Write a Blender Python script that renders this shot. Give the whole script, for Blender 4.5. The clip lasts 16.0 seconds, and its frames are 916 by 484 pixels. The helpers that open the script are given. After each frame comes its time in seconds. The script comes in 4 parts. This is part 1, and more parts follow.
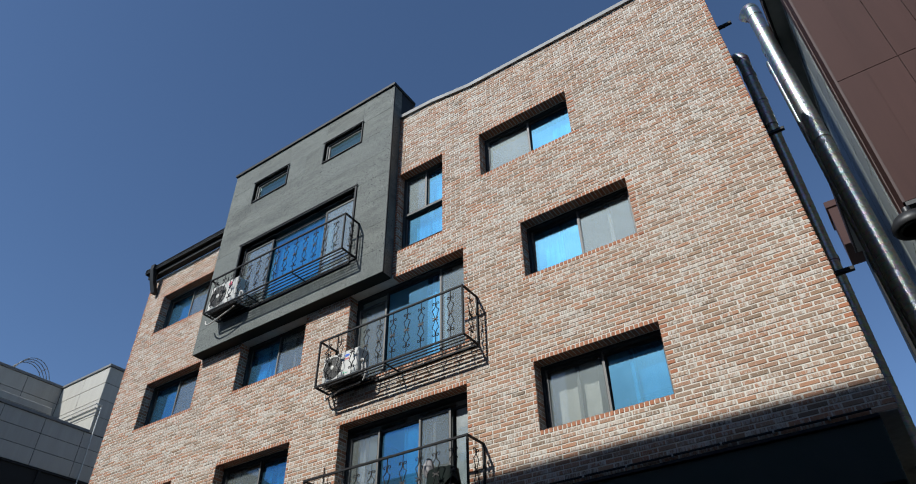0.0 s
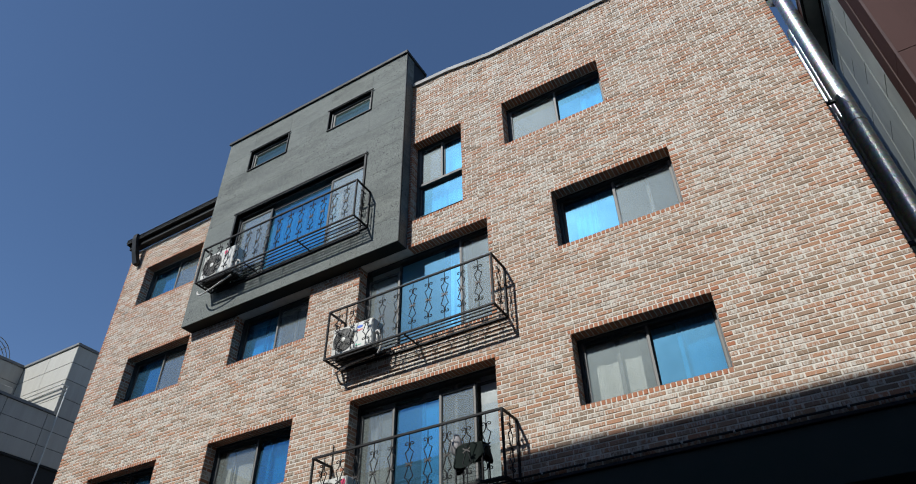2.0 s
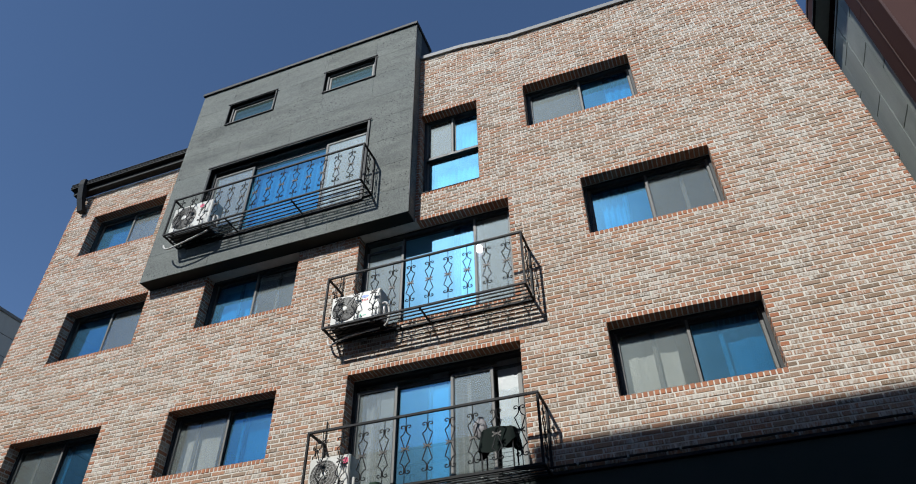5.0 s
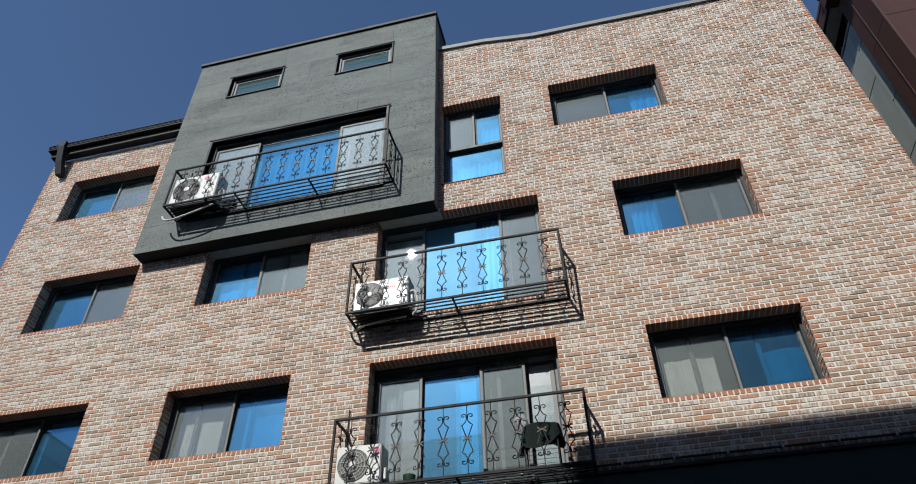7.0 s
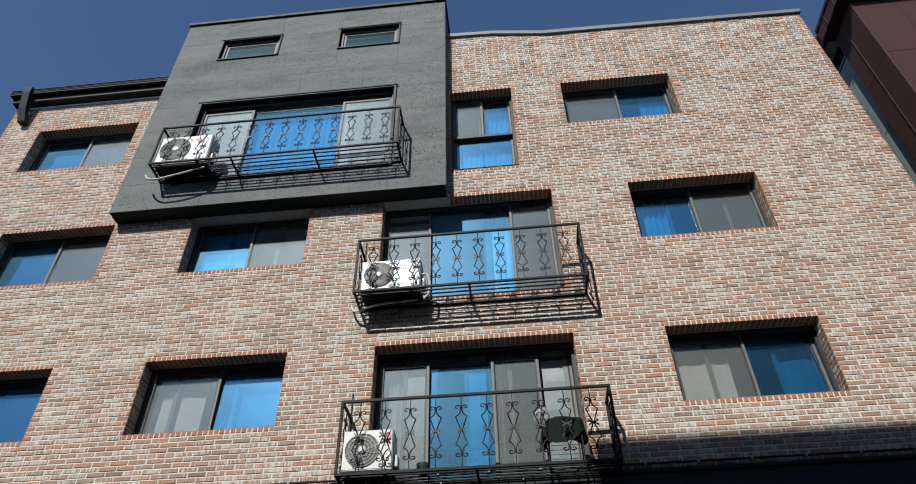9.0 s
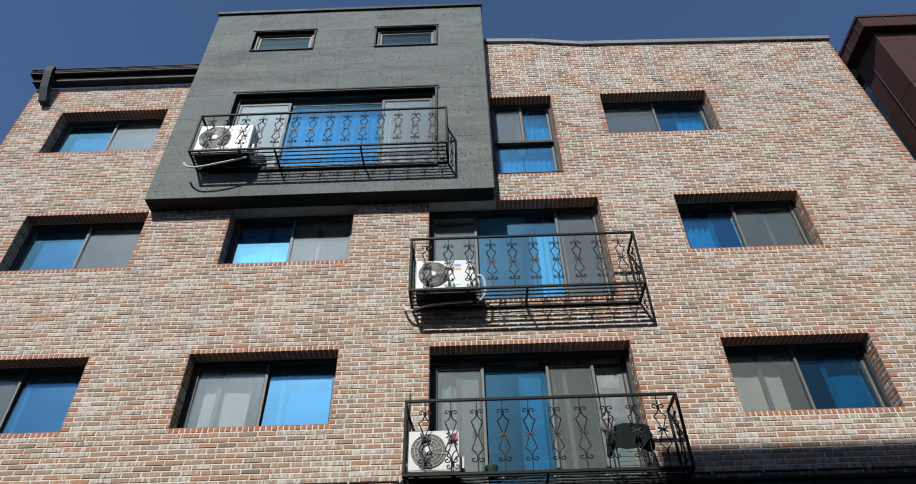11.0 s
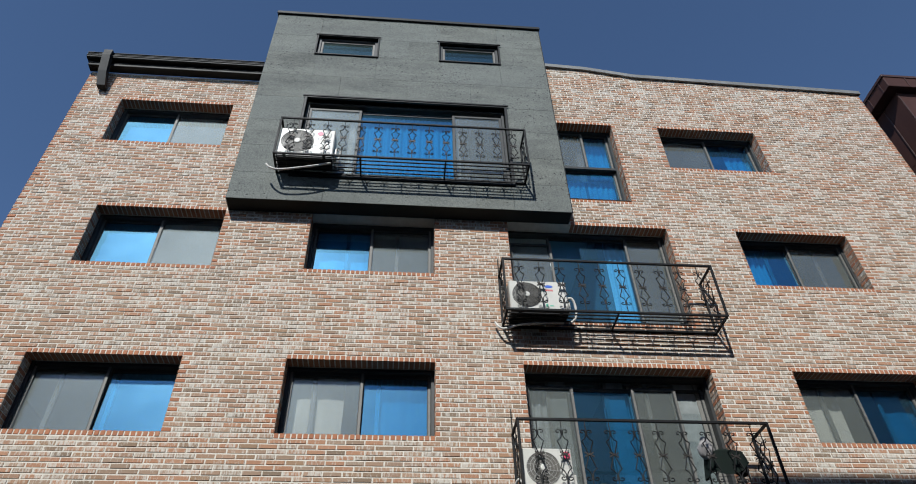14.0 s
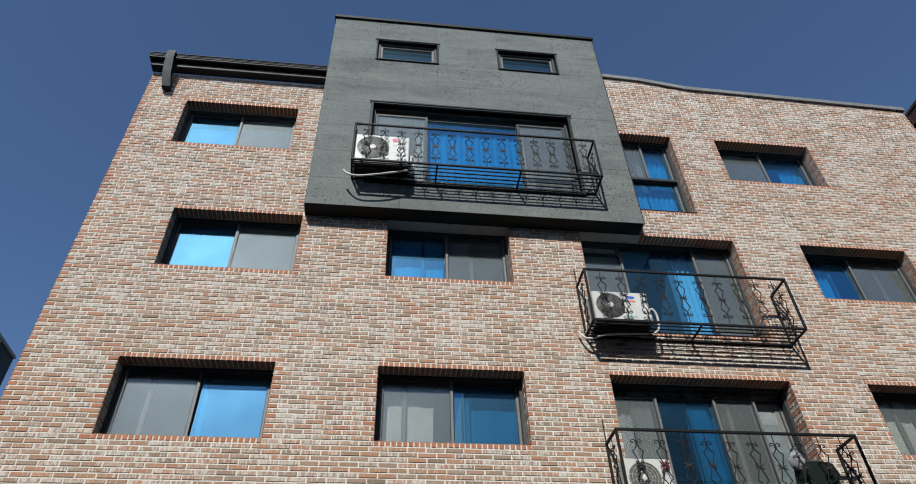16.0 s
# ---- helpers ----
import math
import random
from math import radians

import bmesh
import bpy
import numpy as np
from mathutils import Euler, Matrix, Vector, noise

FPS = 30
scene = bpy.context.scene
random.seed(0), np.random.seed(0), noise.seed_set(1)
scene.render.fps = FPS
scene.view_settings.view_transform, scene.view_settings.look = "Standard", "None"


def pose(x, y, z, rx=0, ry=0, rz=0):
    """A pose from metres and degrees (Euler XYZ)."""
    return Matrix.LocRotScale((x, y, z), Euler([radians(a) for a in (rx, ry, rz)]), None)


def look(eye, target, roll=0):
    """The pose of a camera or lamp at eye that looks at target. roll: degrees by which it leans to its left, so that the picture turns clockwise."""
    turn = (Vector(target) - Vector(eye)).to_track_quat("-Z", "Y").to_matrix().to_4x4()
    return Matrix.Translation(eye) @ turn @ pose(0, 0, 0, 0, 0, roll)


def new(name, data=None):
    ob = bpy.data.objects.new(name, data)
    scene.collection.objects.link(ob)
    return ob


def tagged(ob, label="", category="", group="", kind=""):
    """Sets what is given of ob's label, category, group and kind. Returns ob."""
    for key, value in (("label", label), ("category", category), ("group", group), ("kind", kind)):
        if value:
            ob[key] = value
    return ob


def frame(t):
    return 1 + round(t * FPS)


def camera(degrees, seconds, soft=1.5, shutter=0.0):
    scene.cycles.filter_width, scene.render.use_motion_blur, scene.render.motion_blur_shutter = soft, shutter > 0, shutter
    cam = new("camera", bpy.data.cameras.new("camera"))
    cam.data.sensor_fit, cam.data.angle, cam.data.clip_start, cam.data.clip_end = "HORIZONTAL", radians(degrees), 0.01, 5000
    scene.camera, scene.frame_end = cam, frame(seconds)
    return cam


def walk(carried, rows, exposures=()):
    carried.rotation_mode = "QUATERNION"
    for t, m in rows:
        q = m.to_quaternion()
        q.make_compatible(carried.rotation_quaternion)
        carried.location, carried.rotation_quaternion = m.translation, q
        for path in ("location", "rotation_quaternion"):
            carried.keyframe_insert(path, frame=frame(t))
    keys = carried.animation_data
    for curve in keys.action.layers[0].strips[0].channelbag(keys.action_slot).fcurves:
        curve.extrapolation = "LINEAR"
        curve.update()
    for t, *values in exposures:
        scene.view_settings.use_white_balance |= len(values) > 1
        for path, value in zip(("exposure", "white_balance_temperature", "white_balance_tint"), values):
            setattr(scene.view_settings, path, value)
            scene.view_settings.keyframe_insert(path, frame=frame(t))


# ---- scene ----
cam = camera(67.8, 16.0, soft=1.02)
PATH = [
    (0, (1.924, 0.269, 1.618), (1.054, 1.569, 2.864), -1.1),
    (0.5, (1.557, 0.239, 1.593), (0.701, 1.549, 2.839), -1.2),
    (1, (1.21, 0.298, 1.587), (0.372, 1.619, 2.833), -1.2),
    (1.5, (0.9, 0.42, 1.607), (0.086, 1.752, 2.857), -1.2),
    (2, (0.547, 0.509, 1.591), (-0.231, 1.858, 2.846), -1.2),
    (2.5, (0.223, 0.58, 1.564), (-0.507, 1.952, 2.823), -1.1),
    (3, (-0.083, 0.689, 1.592), (-0.769, 2.081, 2.854), -1.1),
    (3.5, (-0.403, 0.668, 1.575), (-1.054, 2.073, 2.841), -1.2),
    (4, (-0.738, 0.652, 1.585), (-1.351, 2.069, 2.857), -1.0),
    (6.5, (-2.595, 0.374, 1.56), (-2.982, 1.854, 2.848), -1.2),
    (7, (-2.967, 0.386, 1.555), (-3.307, 1.875, 2.846), -1.2),
    (7.5, (-3.293, 0.512, 1.557), (-3.591, 2.008, 2.851), -1.2),
    (8, (-3.666, 0.6, 1.525), (-3.91, 2.098, 2.828), -1.1),
    (8.5, (-3.996, 0.65, 1.542), (-4.178, 2.153, 2.849), -1.1),
    (11, (-5.625, 0.732, 1.513), (-5.648, 2.223, 2.845), -1.3),
    (11.5, (-6.033, 0.64, 1.506), (-6.021, 2.13, 2.84), -1.3),
    (12, (-6.382, 0.642, 1.491), (-6.34, 2.132, 2.825), -1.5),
    (12.5, (-6.748, 0.615, 1.509), (-6.677, 2.102, 2.845), -1.5),
    (13, (-7.147, 0.514, 1.532), (-7.04, 1.998, 2.87), -1.5),
    (13.5, (-7.518, 0.464, 1.5), (-7.375, 1.944, 2.838), -1.7),
    (14, (-7.88, 0.441, 1.527), (-7.723, 1.918, 2.866), -1.8),
    (14.5, (-8.259, 0.406, 1.543), (-8.09, 1.884, 2.879), -1.8),
    (15, (-8.623, 0.465, 1.522), (-8.44, 1.944, 2.856), -1.9),
    (15.5, (-8.995, 0.497, 1.548), (-8.801, 1.973, 2.884), -2.0),
    (16, (-9.383, 0.43, 1.612), (-9.176, 1.903, 2.949), -2.1),
]
walk(cam, [(t, look(eye, target, roll)) for t, eye, target, roll in PATH], exposures=((0, 0.25, 5950, 8.5), (16, 0.25, 5950, 8.5)))

# ---- light ----
SUN_TO = Vector((-0.145, -0.45, 0.385)).normalized()
world = bpy.data.worlds.new("world")
scene.world = world
world.use_nodes = True
wn = world.node_tree.nodes
sky = wn.new("ShaderNodeTexSky")
sky.sky_type = "NISHITA"
sky.sun_disc = False
sky.sun_elevation = math.asin(SUN_TO.z)
sky.sun_rotation = math.atan2(SUN_TO.x, SUN_TO.y)
sky.altitude, sky.air_density, sky.dust_density, sky.ozone_density = 300, 0.86, 0.3, 3.2
world.node_tree.links.new(sky.outputs[0], wn["Background"].inputs[0])
wn["Background"].inputs[1].default_value = 0.097
sun = new("sun", bpy.data.lights.new("sun", "SUN"))
sun.data.energy, sun.data.angle, sun.data.color = 5.0, radians(0.55), (1.0, 0.95, 0.86)
sun.matrix_world = look(SUN_TO * 40, (0, 0, 0))


# ---- materials ----
class Mat:
    """A node material with a principled surface and short ways to add to it."""

    def __init__(self, name, rough=0.6, metal=0.0, color=(0.5, 0.5, 0.5)):
        self.m = bpy.data.materials.new(name)
        self.m.use_nodes = True
        self.t = self.m.node_tree
        self.p = self.t.nodes["Principled BSDF"]
        self.p.inputs["Roughness"].default_value = rough
        self.p.inputs["Metallic"].default_value = metal
        self.p.inputs["Base Color"].default_value = (*color, 1)
        self.geo = self.t.nodes.new("ShaderNodeNewGeometry").outputs["Position"]

    def link(self, a, b):
        self.t.links.new(a, b)

    def scaled(self, sx, sy, sz, src=None):
        mp = self.t.nodes.new("ShaderNodeMapping")
        mp.inputs["Scale"].default_value = (sx, sy, sz)
        self.link(src or self.geo, mp.inputs["Vector"])
        return mp.outputs[0]

    def noise(self, scale, detail=4, rough=0.55, vec=None, out=0):
        node = self.t.nodes.new("ShaderNodeTexNoise")
        node.inputs["Scale"].default_value = scale
        node.inputs["Detail"].default_value = detail
        node.inputs["Roughness"].default_value = rough
        self.link(vec or self.geo, node.inputs["Vector"])
        return node.outputs[out]

    def ramp(self, fac, stops, hard=False):
        node = self.t.nodes.new("ShaderNodeValToRGB")
        if hard:
            node.color_ramp.interpolation = "CONSTANT"
        el = node.color_ramp.elements
        while len(el) < len(stops):
            el.new(0.5)
        for e, (pos, c) in zip(el, stops):
            e.position = pos
            e.color = (*c, 1) if isinstance(c, tuple) else (c, c, c, 1)
        self.link(fac, node.inputs[0])
        return node.outputs[0]

    def mix(self, fac, a, b, blend="MIX"):
        node = self.t.nodes.new("ShaderNodeMix")
        node.data_type, node.blend_type = "RGBA", blend
        for sock, v in ((node.inputs[0], fac), (node.inputs[6], a), (node.inputs[7], b)):
            if isinstance(v, (int, float)):
                sock.default_value = v if sock == node.inputs[0] else (v, v, v, 1)
            elif isinstance(v, tuple):
                sock.default_value = (*v, 1)
            else:
                self.link(v, sock)
        return node.outputs[2]

    def math(self, op, a, b):
        node = self.t.nodes.new("ShaderNodeMath")
        node.operation = op
        for sock, v in zip(node.inputs, (a, b)):
            if isinstance(v, (int, float)):
                sock.default_value = v
            else:
                self.link(v, sock)
        return node.outputs[0]

    def color(self, out):
        self.link(out, self.p.inputs["Base Color"])
        return self

    def rough(self, out):
        self.link(out, self.p.inputs["Roughness"])
        return self

    def bump(self, height, strength=0.3, dist=0.004):
        node = self.t.nodes.new("ShaderNodeBump")
        node.inputs["Strength"].default_value = strength
        node.inputs["Distance"].default_value = dist
        self.link(height, node.inputs["Height"])
        self.link(node.outputs[0], self.p.inputs["Normal"])
        return self


def painted(name, base, rough=0.5, metal=0.0, vary=0.25, scale=6.0, bump=0.1, spec=0.5):
    """A paint, plastic or metal skin with soft dirt and fine grain."""
    m = Mat(name, rough, metal, base)
    m.p.inputs["Specular IOR Level"].default_value = spec
    big = m.noise(scale, 5, 0.6)
    fine = m.noise(scale * 28, 3)
    dark = tuple(c * (1 - vary) for c in base)
    light = tuple(min(1, c * (1 + vary * 0.6)) for c in base)
    c = m.mix(m.ramp(big, [(0.3, 0.0), (0.7, 1.0)]), dark, light)
    c = m.mix(0.15, c, m.ramp(fine, [(0.3, tuple(v * 0.6 for v in base)), (0.7, tuple(min(1, v * 1.3) for v in base))]))
    m.color(c)
    m.rough(m.ramp(big, [(0.2, max(0.05, rough - 0.12)), (0.8, min(1, rough + 0.12))]))
    m.bump(fine, bump, 0.002)
    return m.m


def brick_material(name, loose, plain=False):
    """Reclaimed clay brick with lime wash left on its face; each brick has its own tone."""
    m = Mat(name, 0.9)
    if loose:
        rnd = m.t.nodes.new("ShaderNodeObjectInfo").outputs["Random"]
    else:
        rnd = m.t.nodes.new("ShaderNodeNewGeometry").outputs["Random Per Island"]
    if plain:
        tone = m.ramp(rnd, [(0.0, (0.304, 0.117, 0.056)), (0.4, (0.355, 0.142, 0.066)), (0.75, (0.270, 0.105, 0.052)), (1.0, (0.337, 0.167, 0.095))])
    else:
        tone = m.ramp(rnd, [(0.0, (0.315, 0.140, 0.068)), (0.15, (0.375, 0.178, 0.092)), (0.30, (0.285, 0.155, 0.092)),
                            (0.42, (0.225, 0.158, 0.108)), (0.53, (0.355, 0.212, 0.132)), (0.65, (0.250, 0.185, 0.130)),
                            (0.76, (0.370, 0.168, 0.083)), (0.88, (0.270, 0.160, 0.085)), (0.965, (0.130, 0.096, 0.064)), (1.0, (0.355, 0.232, 0.152))])
        tone = m.mix(0.26, tone, (0.252, 0.190, 0.132))
    mott = m.noise(34, 5, 0.65)
    c = m.mix(m.ramp(mott, [(0.36, 0.0), (0.66, 0.6)]), tone, m.mix(0.5, tone, (0.17, 0.10, 0.07)))
    # lime wash: upright smears, more on some bricks than on others
    shift = m.t.nodes.new("ShaderNodeVectorMath")
    shift.operation = "ADD"
    mul = m.t.nodes.new("ShaderNodeVectorMath")
    mul.operation = "SCALE"
    comb = m.t.nodes.new("ShaderNodeCombineXYZ")
    for i in range(3):
        m.link(rnd, comb.inputs[i])
    m.link(comb.outputs[0], mul.inputs[0])
    mul.inputs["Scale"].default_value = 57.0
    m.link(m.geo, shift.inputs[0])
    m.link(mul.outputs[0], shift.inputs[1])
    smear = m.noise(1.0, 4, 0.6, m.scaled(40, 40, 10, shift.outputs[0]))
    other = m.math("FRACT", m.math("MULTIPLY", rnd, 37.77), 0.0)
    amount = m.math("ADD", smear, m.math("MULTIPLY", m.math("SUBTRACT", other, 0.5), 0.05 if plain else 0.20))
    patch = m.noise(1.1, 3, 0.5)
    amount = m.math("ADD", amount, m.math("MULTIPLY", m.math("SUBTRACT", patch, 0.5), 0.16))
    wash = m.ramp(amount, [(0.49, 0.0), (0.565, 0.45), (0.68, 0.88)] if not plain else [(0.66, 0.0), (0.85, 0.5)])
    c = m.mix(wash, c, (0.465, 0.435, 0.38))
    m.color(c)
    m.bump(m.math("ADD", mott, m.noise(160, 3)), 0.45, 0.004)
    return m.m


BRICK = brick_material("brick_clay", False)
BRICK_ONE = brick_material("brick_clay_single", True)
BRICK_RED = brick_material("brick_red_edge", False, True)


def mortar_material():
    m = Mat("mortar", 0.95)
    m.color(m.mix(m.ramp(m.noise(9, 5), [(0.3, 0.0), (0.7, 1.0)]), (0.46, 0.425, 0.365), (0.56, 0.525, 0.46)))
    m.bump(m.noise(140, 4), 0.5, 0.003)
    return m.m


def concrete_material():
    """Dark grey porous cladding board: clouds, bands and pits."""
    m = Mat("grey_cladding", 0.85)
    rnd = m.t.nodes.new("ShaderNodeObjectInfo").outputs["Random"]
    cloud = m.noise(1.0, 6, 0.62, m.scaled(0.9, 0.9, 3.4))
    fine = m.noise(26, 5, 0.7)
    c = m.mix(m.ramp(cloud, [(0.32, 0.0), (0.68, 1.0)]), (0.052, 0.057, 0.050), (0.160, 0.169, 0.147))
    c = m.mix(m.math("MULTIPLY", rnd, 0.7), c, (0.130, 0.142, 0.130))
    c = m.mix(m.ramp(fine, [(0.35, 0.35), (0.65, 0.0)]), c, (0.042, 0.046, 0.045))
    pits = m.t.nodes.new("ShaderNodeTexVoronoi")
    pits.inputs["Scale"].default_value = 15
    m.link(m.geo, pits.inputs["Vector"])
    where = m.ramp(m.noise(1.3, 3), [(0.47, 0.0), (0.58, 1.0)])
    hole = m.mix(1.0, m.ramp(pits.outputs["Distance"], [(0.16, 1.0), (0.26, 0.0)]), where, "MULTIPLY")
    speck = m.noise(62, 3, 0.75)
    c = m.mix(m.ramp(speck, [(0.36, 0.75), (0.48, 0.0)]), c, (0.030, 0.033, 0.032))
    c = m.mix(m.ramp(speck, [(0.55, 0.0), (0.68, 0.55)]), c, (0.20, 0.21, 0.195))
    c = m.mix(hole, c, (0.012, 0.013, 0.013))
    m.color(c)
    m.bump(m.math("SUBTRACT", fine, hole), 0.5, 0.004)
    return m.m


def glass_material(name, tint, gloss, base, haze, rough=0.43):
    """Hazy window glass: a broad sheen of the bright sky from its dusty coating, the rest seen through in its tint."""
    m = Mat(name)
    t = m.t
    tr = t.nodes.new("ShaderNodeBsdfTransparent")
    tr.inputs[0].default_value = (*tint, 1)
    wob = t.nodes.new("ShaderNodeBump")
    wob.inputs["Strength"].default_value = 0.035
    wob.inputs["Distance"].default_value = 0.01
    m.link(m.noise(2.2, 2), wob.inputs["Height"])
    lobes = []
    for r in (0.0, rough):
        gl = t.nodes.new("ShaderNodeBsdfGlossy")
        gl.inputs["Color"].default_value = (*gloss, 1)
        gl.inputs["Roughness"].default_value = r
        m.link(wob.outputs[0], gl.inputs["Normal"])
        lobes.append(gl)
    both = t.nodes.new("ShaderNodeMixShader")
    m.link(m.ramp(m.noise(3.0, 4), [(0.3, haze * 0.88), (0.7, haze * 1.12)]), both.inputs[0])
    m.link(lobes[0].outputs[0], both.inputs[1])
    m.link(lobes[1].outputs[0], both.inputs[2])
    lw = t.nodes.new("ShaderNodeLayerWeight")
    share = m.ramp(lw.outputs["Facing"], [(0.0, base), (0.35, base * 1.35), (0.7, 0.45), (1.0, 1.0)])
    mx = t.nodes.new("ShaderNodeMixShader")
    m.link(share, mx.inputs[0])
    m.link(tr.outputs[0], mx.inputs[1])
    m.link(both.outputs[0], mx.inputs[2])
    m.link(mx.outputs[0], t.nodes["Material Output"].inputs[0])
    return m.m


def screen_material():
    """Fine grey insect mesh: part cloth, part gaps."""
    m = Mat("insect_mesh", 0.8, 0.0, (0.30, 0.31, 0.30))
    m.color(m.mix(m.ramp(m.noise(1.6, 4), [(0.3, 0.0), (0.7, 1.0)]), (0.25, 0.25, 0.225), (0.33, 0.33, 0.30)))
    t = m.t
    tr = t.nodes.new("ShaderNodeBsdfTransparent")
    mx = t.nodes.new("ShaderNodeMixShader")
    mx.inputs[0].default_value = 0.24
    m.link(tr.outputs[0], mx.inputs[1])
    m.link(m.p.outputs[0], mx.inputs[2])
    m.link(mx.outputs[0], t.nodes["Material Output"].inputs[0])
    return m.m


def cloth_material(name, a, b):
    m = Mat(name, 0.9)
    m.color(m.mix(m.ramp(m.noise(1.0, 4, 0.6, m.scaled(14, 14, 1.2)), [(0.3, 0.0), (0.7, 1.0)]), a, b))
    m.bump(m.noise(240, 2), 0.2, 0.001)
    return m.m


def steel_material(name, base, rough):
    """Bare galvanised duct with spangle and water streaks."""
    m = Mat(name, rough, 1.0, base)
    span = m.t.nodes.new("ShaderNodeTexVoronoi")
    span.inputs["Scale"].default_value = 22
    m.link(m.geo, span.inputs["Vector"])
    streak = m.noise(1.0, 4, 0.6, m.scaled(16, 16, 0.8))
    c = m.mix(m.ramp(streak, [(0.3, 0.0), (0.75, 1.0)]), tuple(v * 0.7 for v in base), base)
    m.color(m.mix(0.12, c, span.outputs["Color"]))
    m.rough(m.ramp(streak, [(0.3, rough + 0.12), (0.7, rough - 0.05)]))
    return m.m


def panel_material(name, a, b, rough, metal=0.0, streaks=True):
    """Cladding panels: each a little apart in tone, with rain streaks."""
    m = Mat(name, rough, metal)
    m.p.inputs["Specular IOR Level"].default_value = 0.15
    rnd = m.t.nodes.new("ShaderNodeObjectInfo").outputs["Random"]
    run = m.noise(1.0, 5, 0.6, m.scaled(5, 5, 0.5) if streaks else m.scaled(2, 2, 2))
    c = m.mix(m.ramp(run, [(0.3, 0.0), (0.7, 1.0)]), a, b)
    c = m.mix(m.math("MULTIPLY", rnd, 0.3), c, tuple(v * 1.25 for v in b))
    c = m.mix(m.ramp(m.noise(60, 3), [(0.4, 0.12), (0.6, 0.0)]), c, tuple(v * 0.5 for v in a))
    m.color(c)
    m.bump(m.noise(3.0, 3), 0.08, 0.01)
    return m.m


def asphalt_material():
    m = Mat("asphalt", 0.9)
    c = m.mix(m.ramp(m.noise(1.2, 6), [(0.3, 0.0), (0.7, 1.0)]), (0.04, 0.04, 0.042), (0.07, 0.068, 0.066))
    m.color(m.mix(m.ramp(m.noise(220, 2), [(0.55, 0.0), (0.7, 0.5)]), c, (0.13, 0.13, 0.125)))
    m.bump(m.noise(220, 2), 0.6, 0.004)
    return m.m


MORTAR = mortar_material()
CLAD = concrete_material()
BLUE_GLASS = glass_material("blue_coated_glass", (0.45, 0.80, 0.98), (0.36, 0.70, 0.94), 0.16, 0.17)
CLEAN_GLASS = glass_material("clean_blue_glass", (0.45, 0.80, 0.98), (0.36, 0.70, 0.94), 0.16, 0.04)
HAZY_GLASS = glass_material("hazy_blue_glass", (0.60, 0.85, 0.99), (0.40, 0.70, 0.96), 0.031, 0.9)
FRONT_GLASS = glass_material("front_glass", (0.93, 0.95, 0.95), (0.55, 0.64, 0.68), 0.07, 0.15)
DARK_GLASS = glass_material("dark_glass", (0.50, 0.58, 0.56), (0.36, 0.52, 0.52), 0.07, 0.06)
SCREEN = screen_material()
FRAME = painted("dark_anodised_frame", (0.035, 0.037, 0.037), 0.5, 0.0, 0.35, 5, 0.1, 0.3)
SASH_EDGE = painted("weathered_sash_edge", (0.125, 0.12, 0.108), 0.6, 0.0, 0.5, 40, 0.3)
FRAME_EDGE = painted("worn_frame_edge", (0.36, 0.355, 0.335), 0.5, 0.0, 0.45, 30)
BLACK = painted("black_wrought_iron", (0.007, 0.007, 0.0075), 0.6, 0.0, 0.4, 9, 0.1, 0.2)
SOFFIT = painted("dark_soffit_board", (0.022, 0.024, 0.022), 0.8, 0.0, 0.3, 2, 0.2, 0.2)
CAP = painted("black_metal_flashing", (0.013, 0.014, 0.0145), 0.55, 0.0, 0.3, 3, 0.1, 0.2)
COPING = painted("grey_metal_coping", (0.14, 0.14, 0.135), 0.6, 0.0, 0.25, 3)
WHITE = painted("white_enamel", (0.46, 0.45, 0.41), 0.4, 0.0, 0.12, 3)
FANDARK = painted("brown_fan_well", (0.085, 0.078, 0.066), 0.6, 0.0, 0.3, 12)
GRILLE = painted("grey_fan_grille", (0.13, 0.123, 0.108), 0.5, 0.1, 0.2, 9)
DARKP = painted("black_plastic", (0.014, 0.014, 0.014), 0.5, 0.0, 0.3, 9)
PINK = painted("crimson_badge", (0.50, 0.035, 0.10), 0.4, 0.0, 0.1, 9)
BADGE_BLUE = painted("blue_badge", (0.03, 0.10, 0.45), 0.4, 0.0, 0.1, 9)
BADGE_RED = painted("red_print", (0.45, 0.05, 0.05), 0.5, 0.0, 0.1, 9)
BADGE_GREEN = painted("green_print", (0.05, 0.35, 0.22), 0.5, 0.0, 0.1, 9)
GREYTXT = painted("grey_print", (0.28, 0.28, 0.28), 0.5, 0.0, 0.1, 9)
FLOWER = painted("bronzed_iron_leaf", (0.03, 0.024, 0.02), 0.5, 0.3, 0.5, 40)
HOSE = painted("off_white_hose", (0.48, 0.465, 0.43), 0.7, 0.0, 0.3, 8)
STEEL = steel_material("galvanised_duct", (0.27, 0.285, 0.30), 0.40)
# darker copy of the duct steel for the flue length in the building's shade
SHADED_STEEL = steel_material("shaded_duct", (0.24, 0.25, 0.26), 0.3)
BROWN = panel_material("brown_metal_panel", (0.042, 0.019, 0.016), (0.052, 0.024, 0.020), 0.65, 0.0)
BROWN_TRIM = painted("brown_metal_trim", (0.05, 0.025, 0.021), 0.5, 0.0, 0.25, 4, 0.1, 0.3)
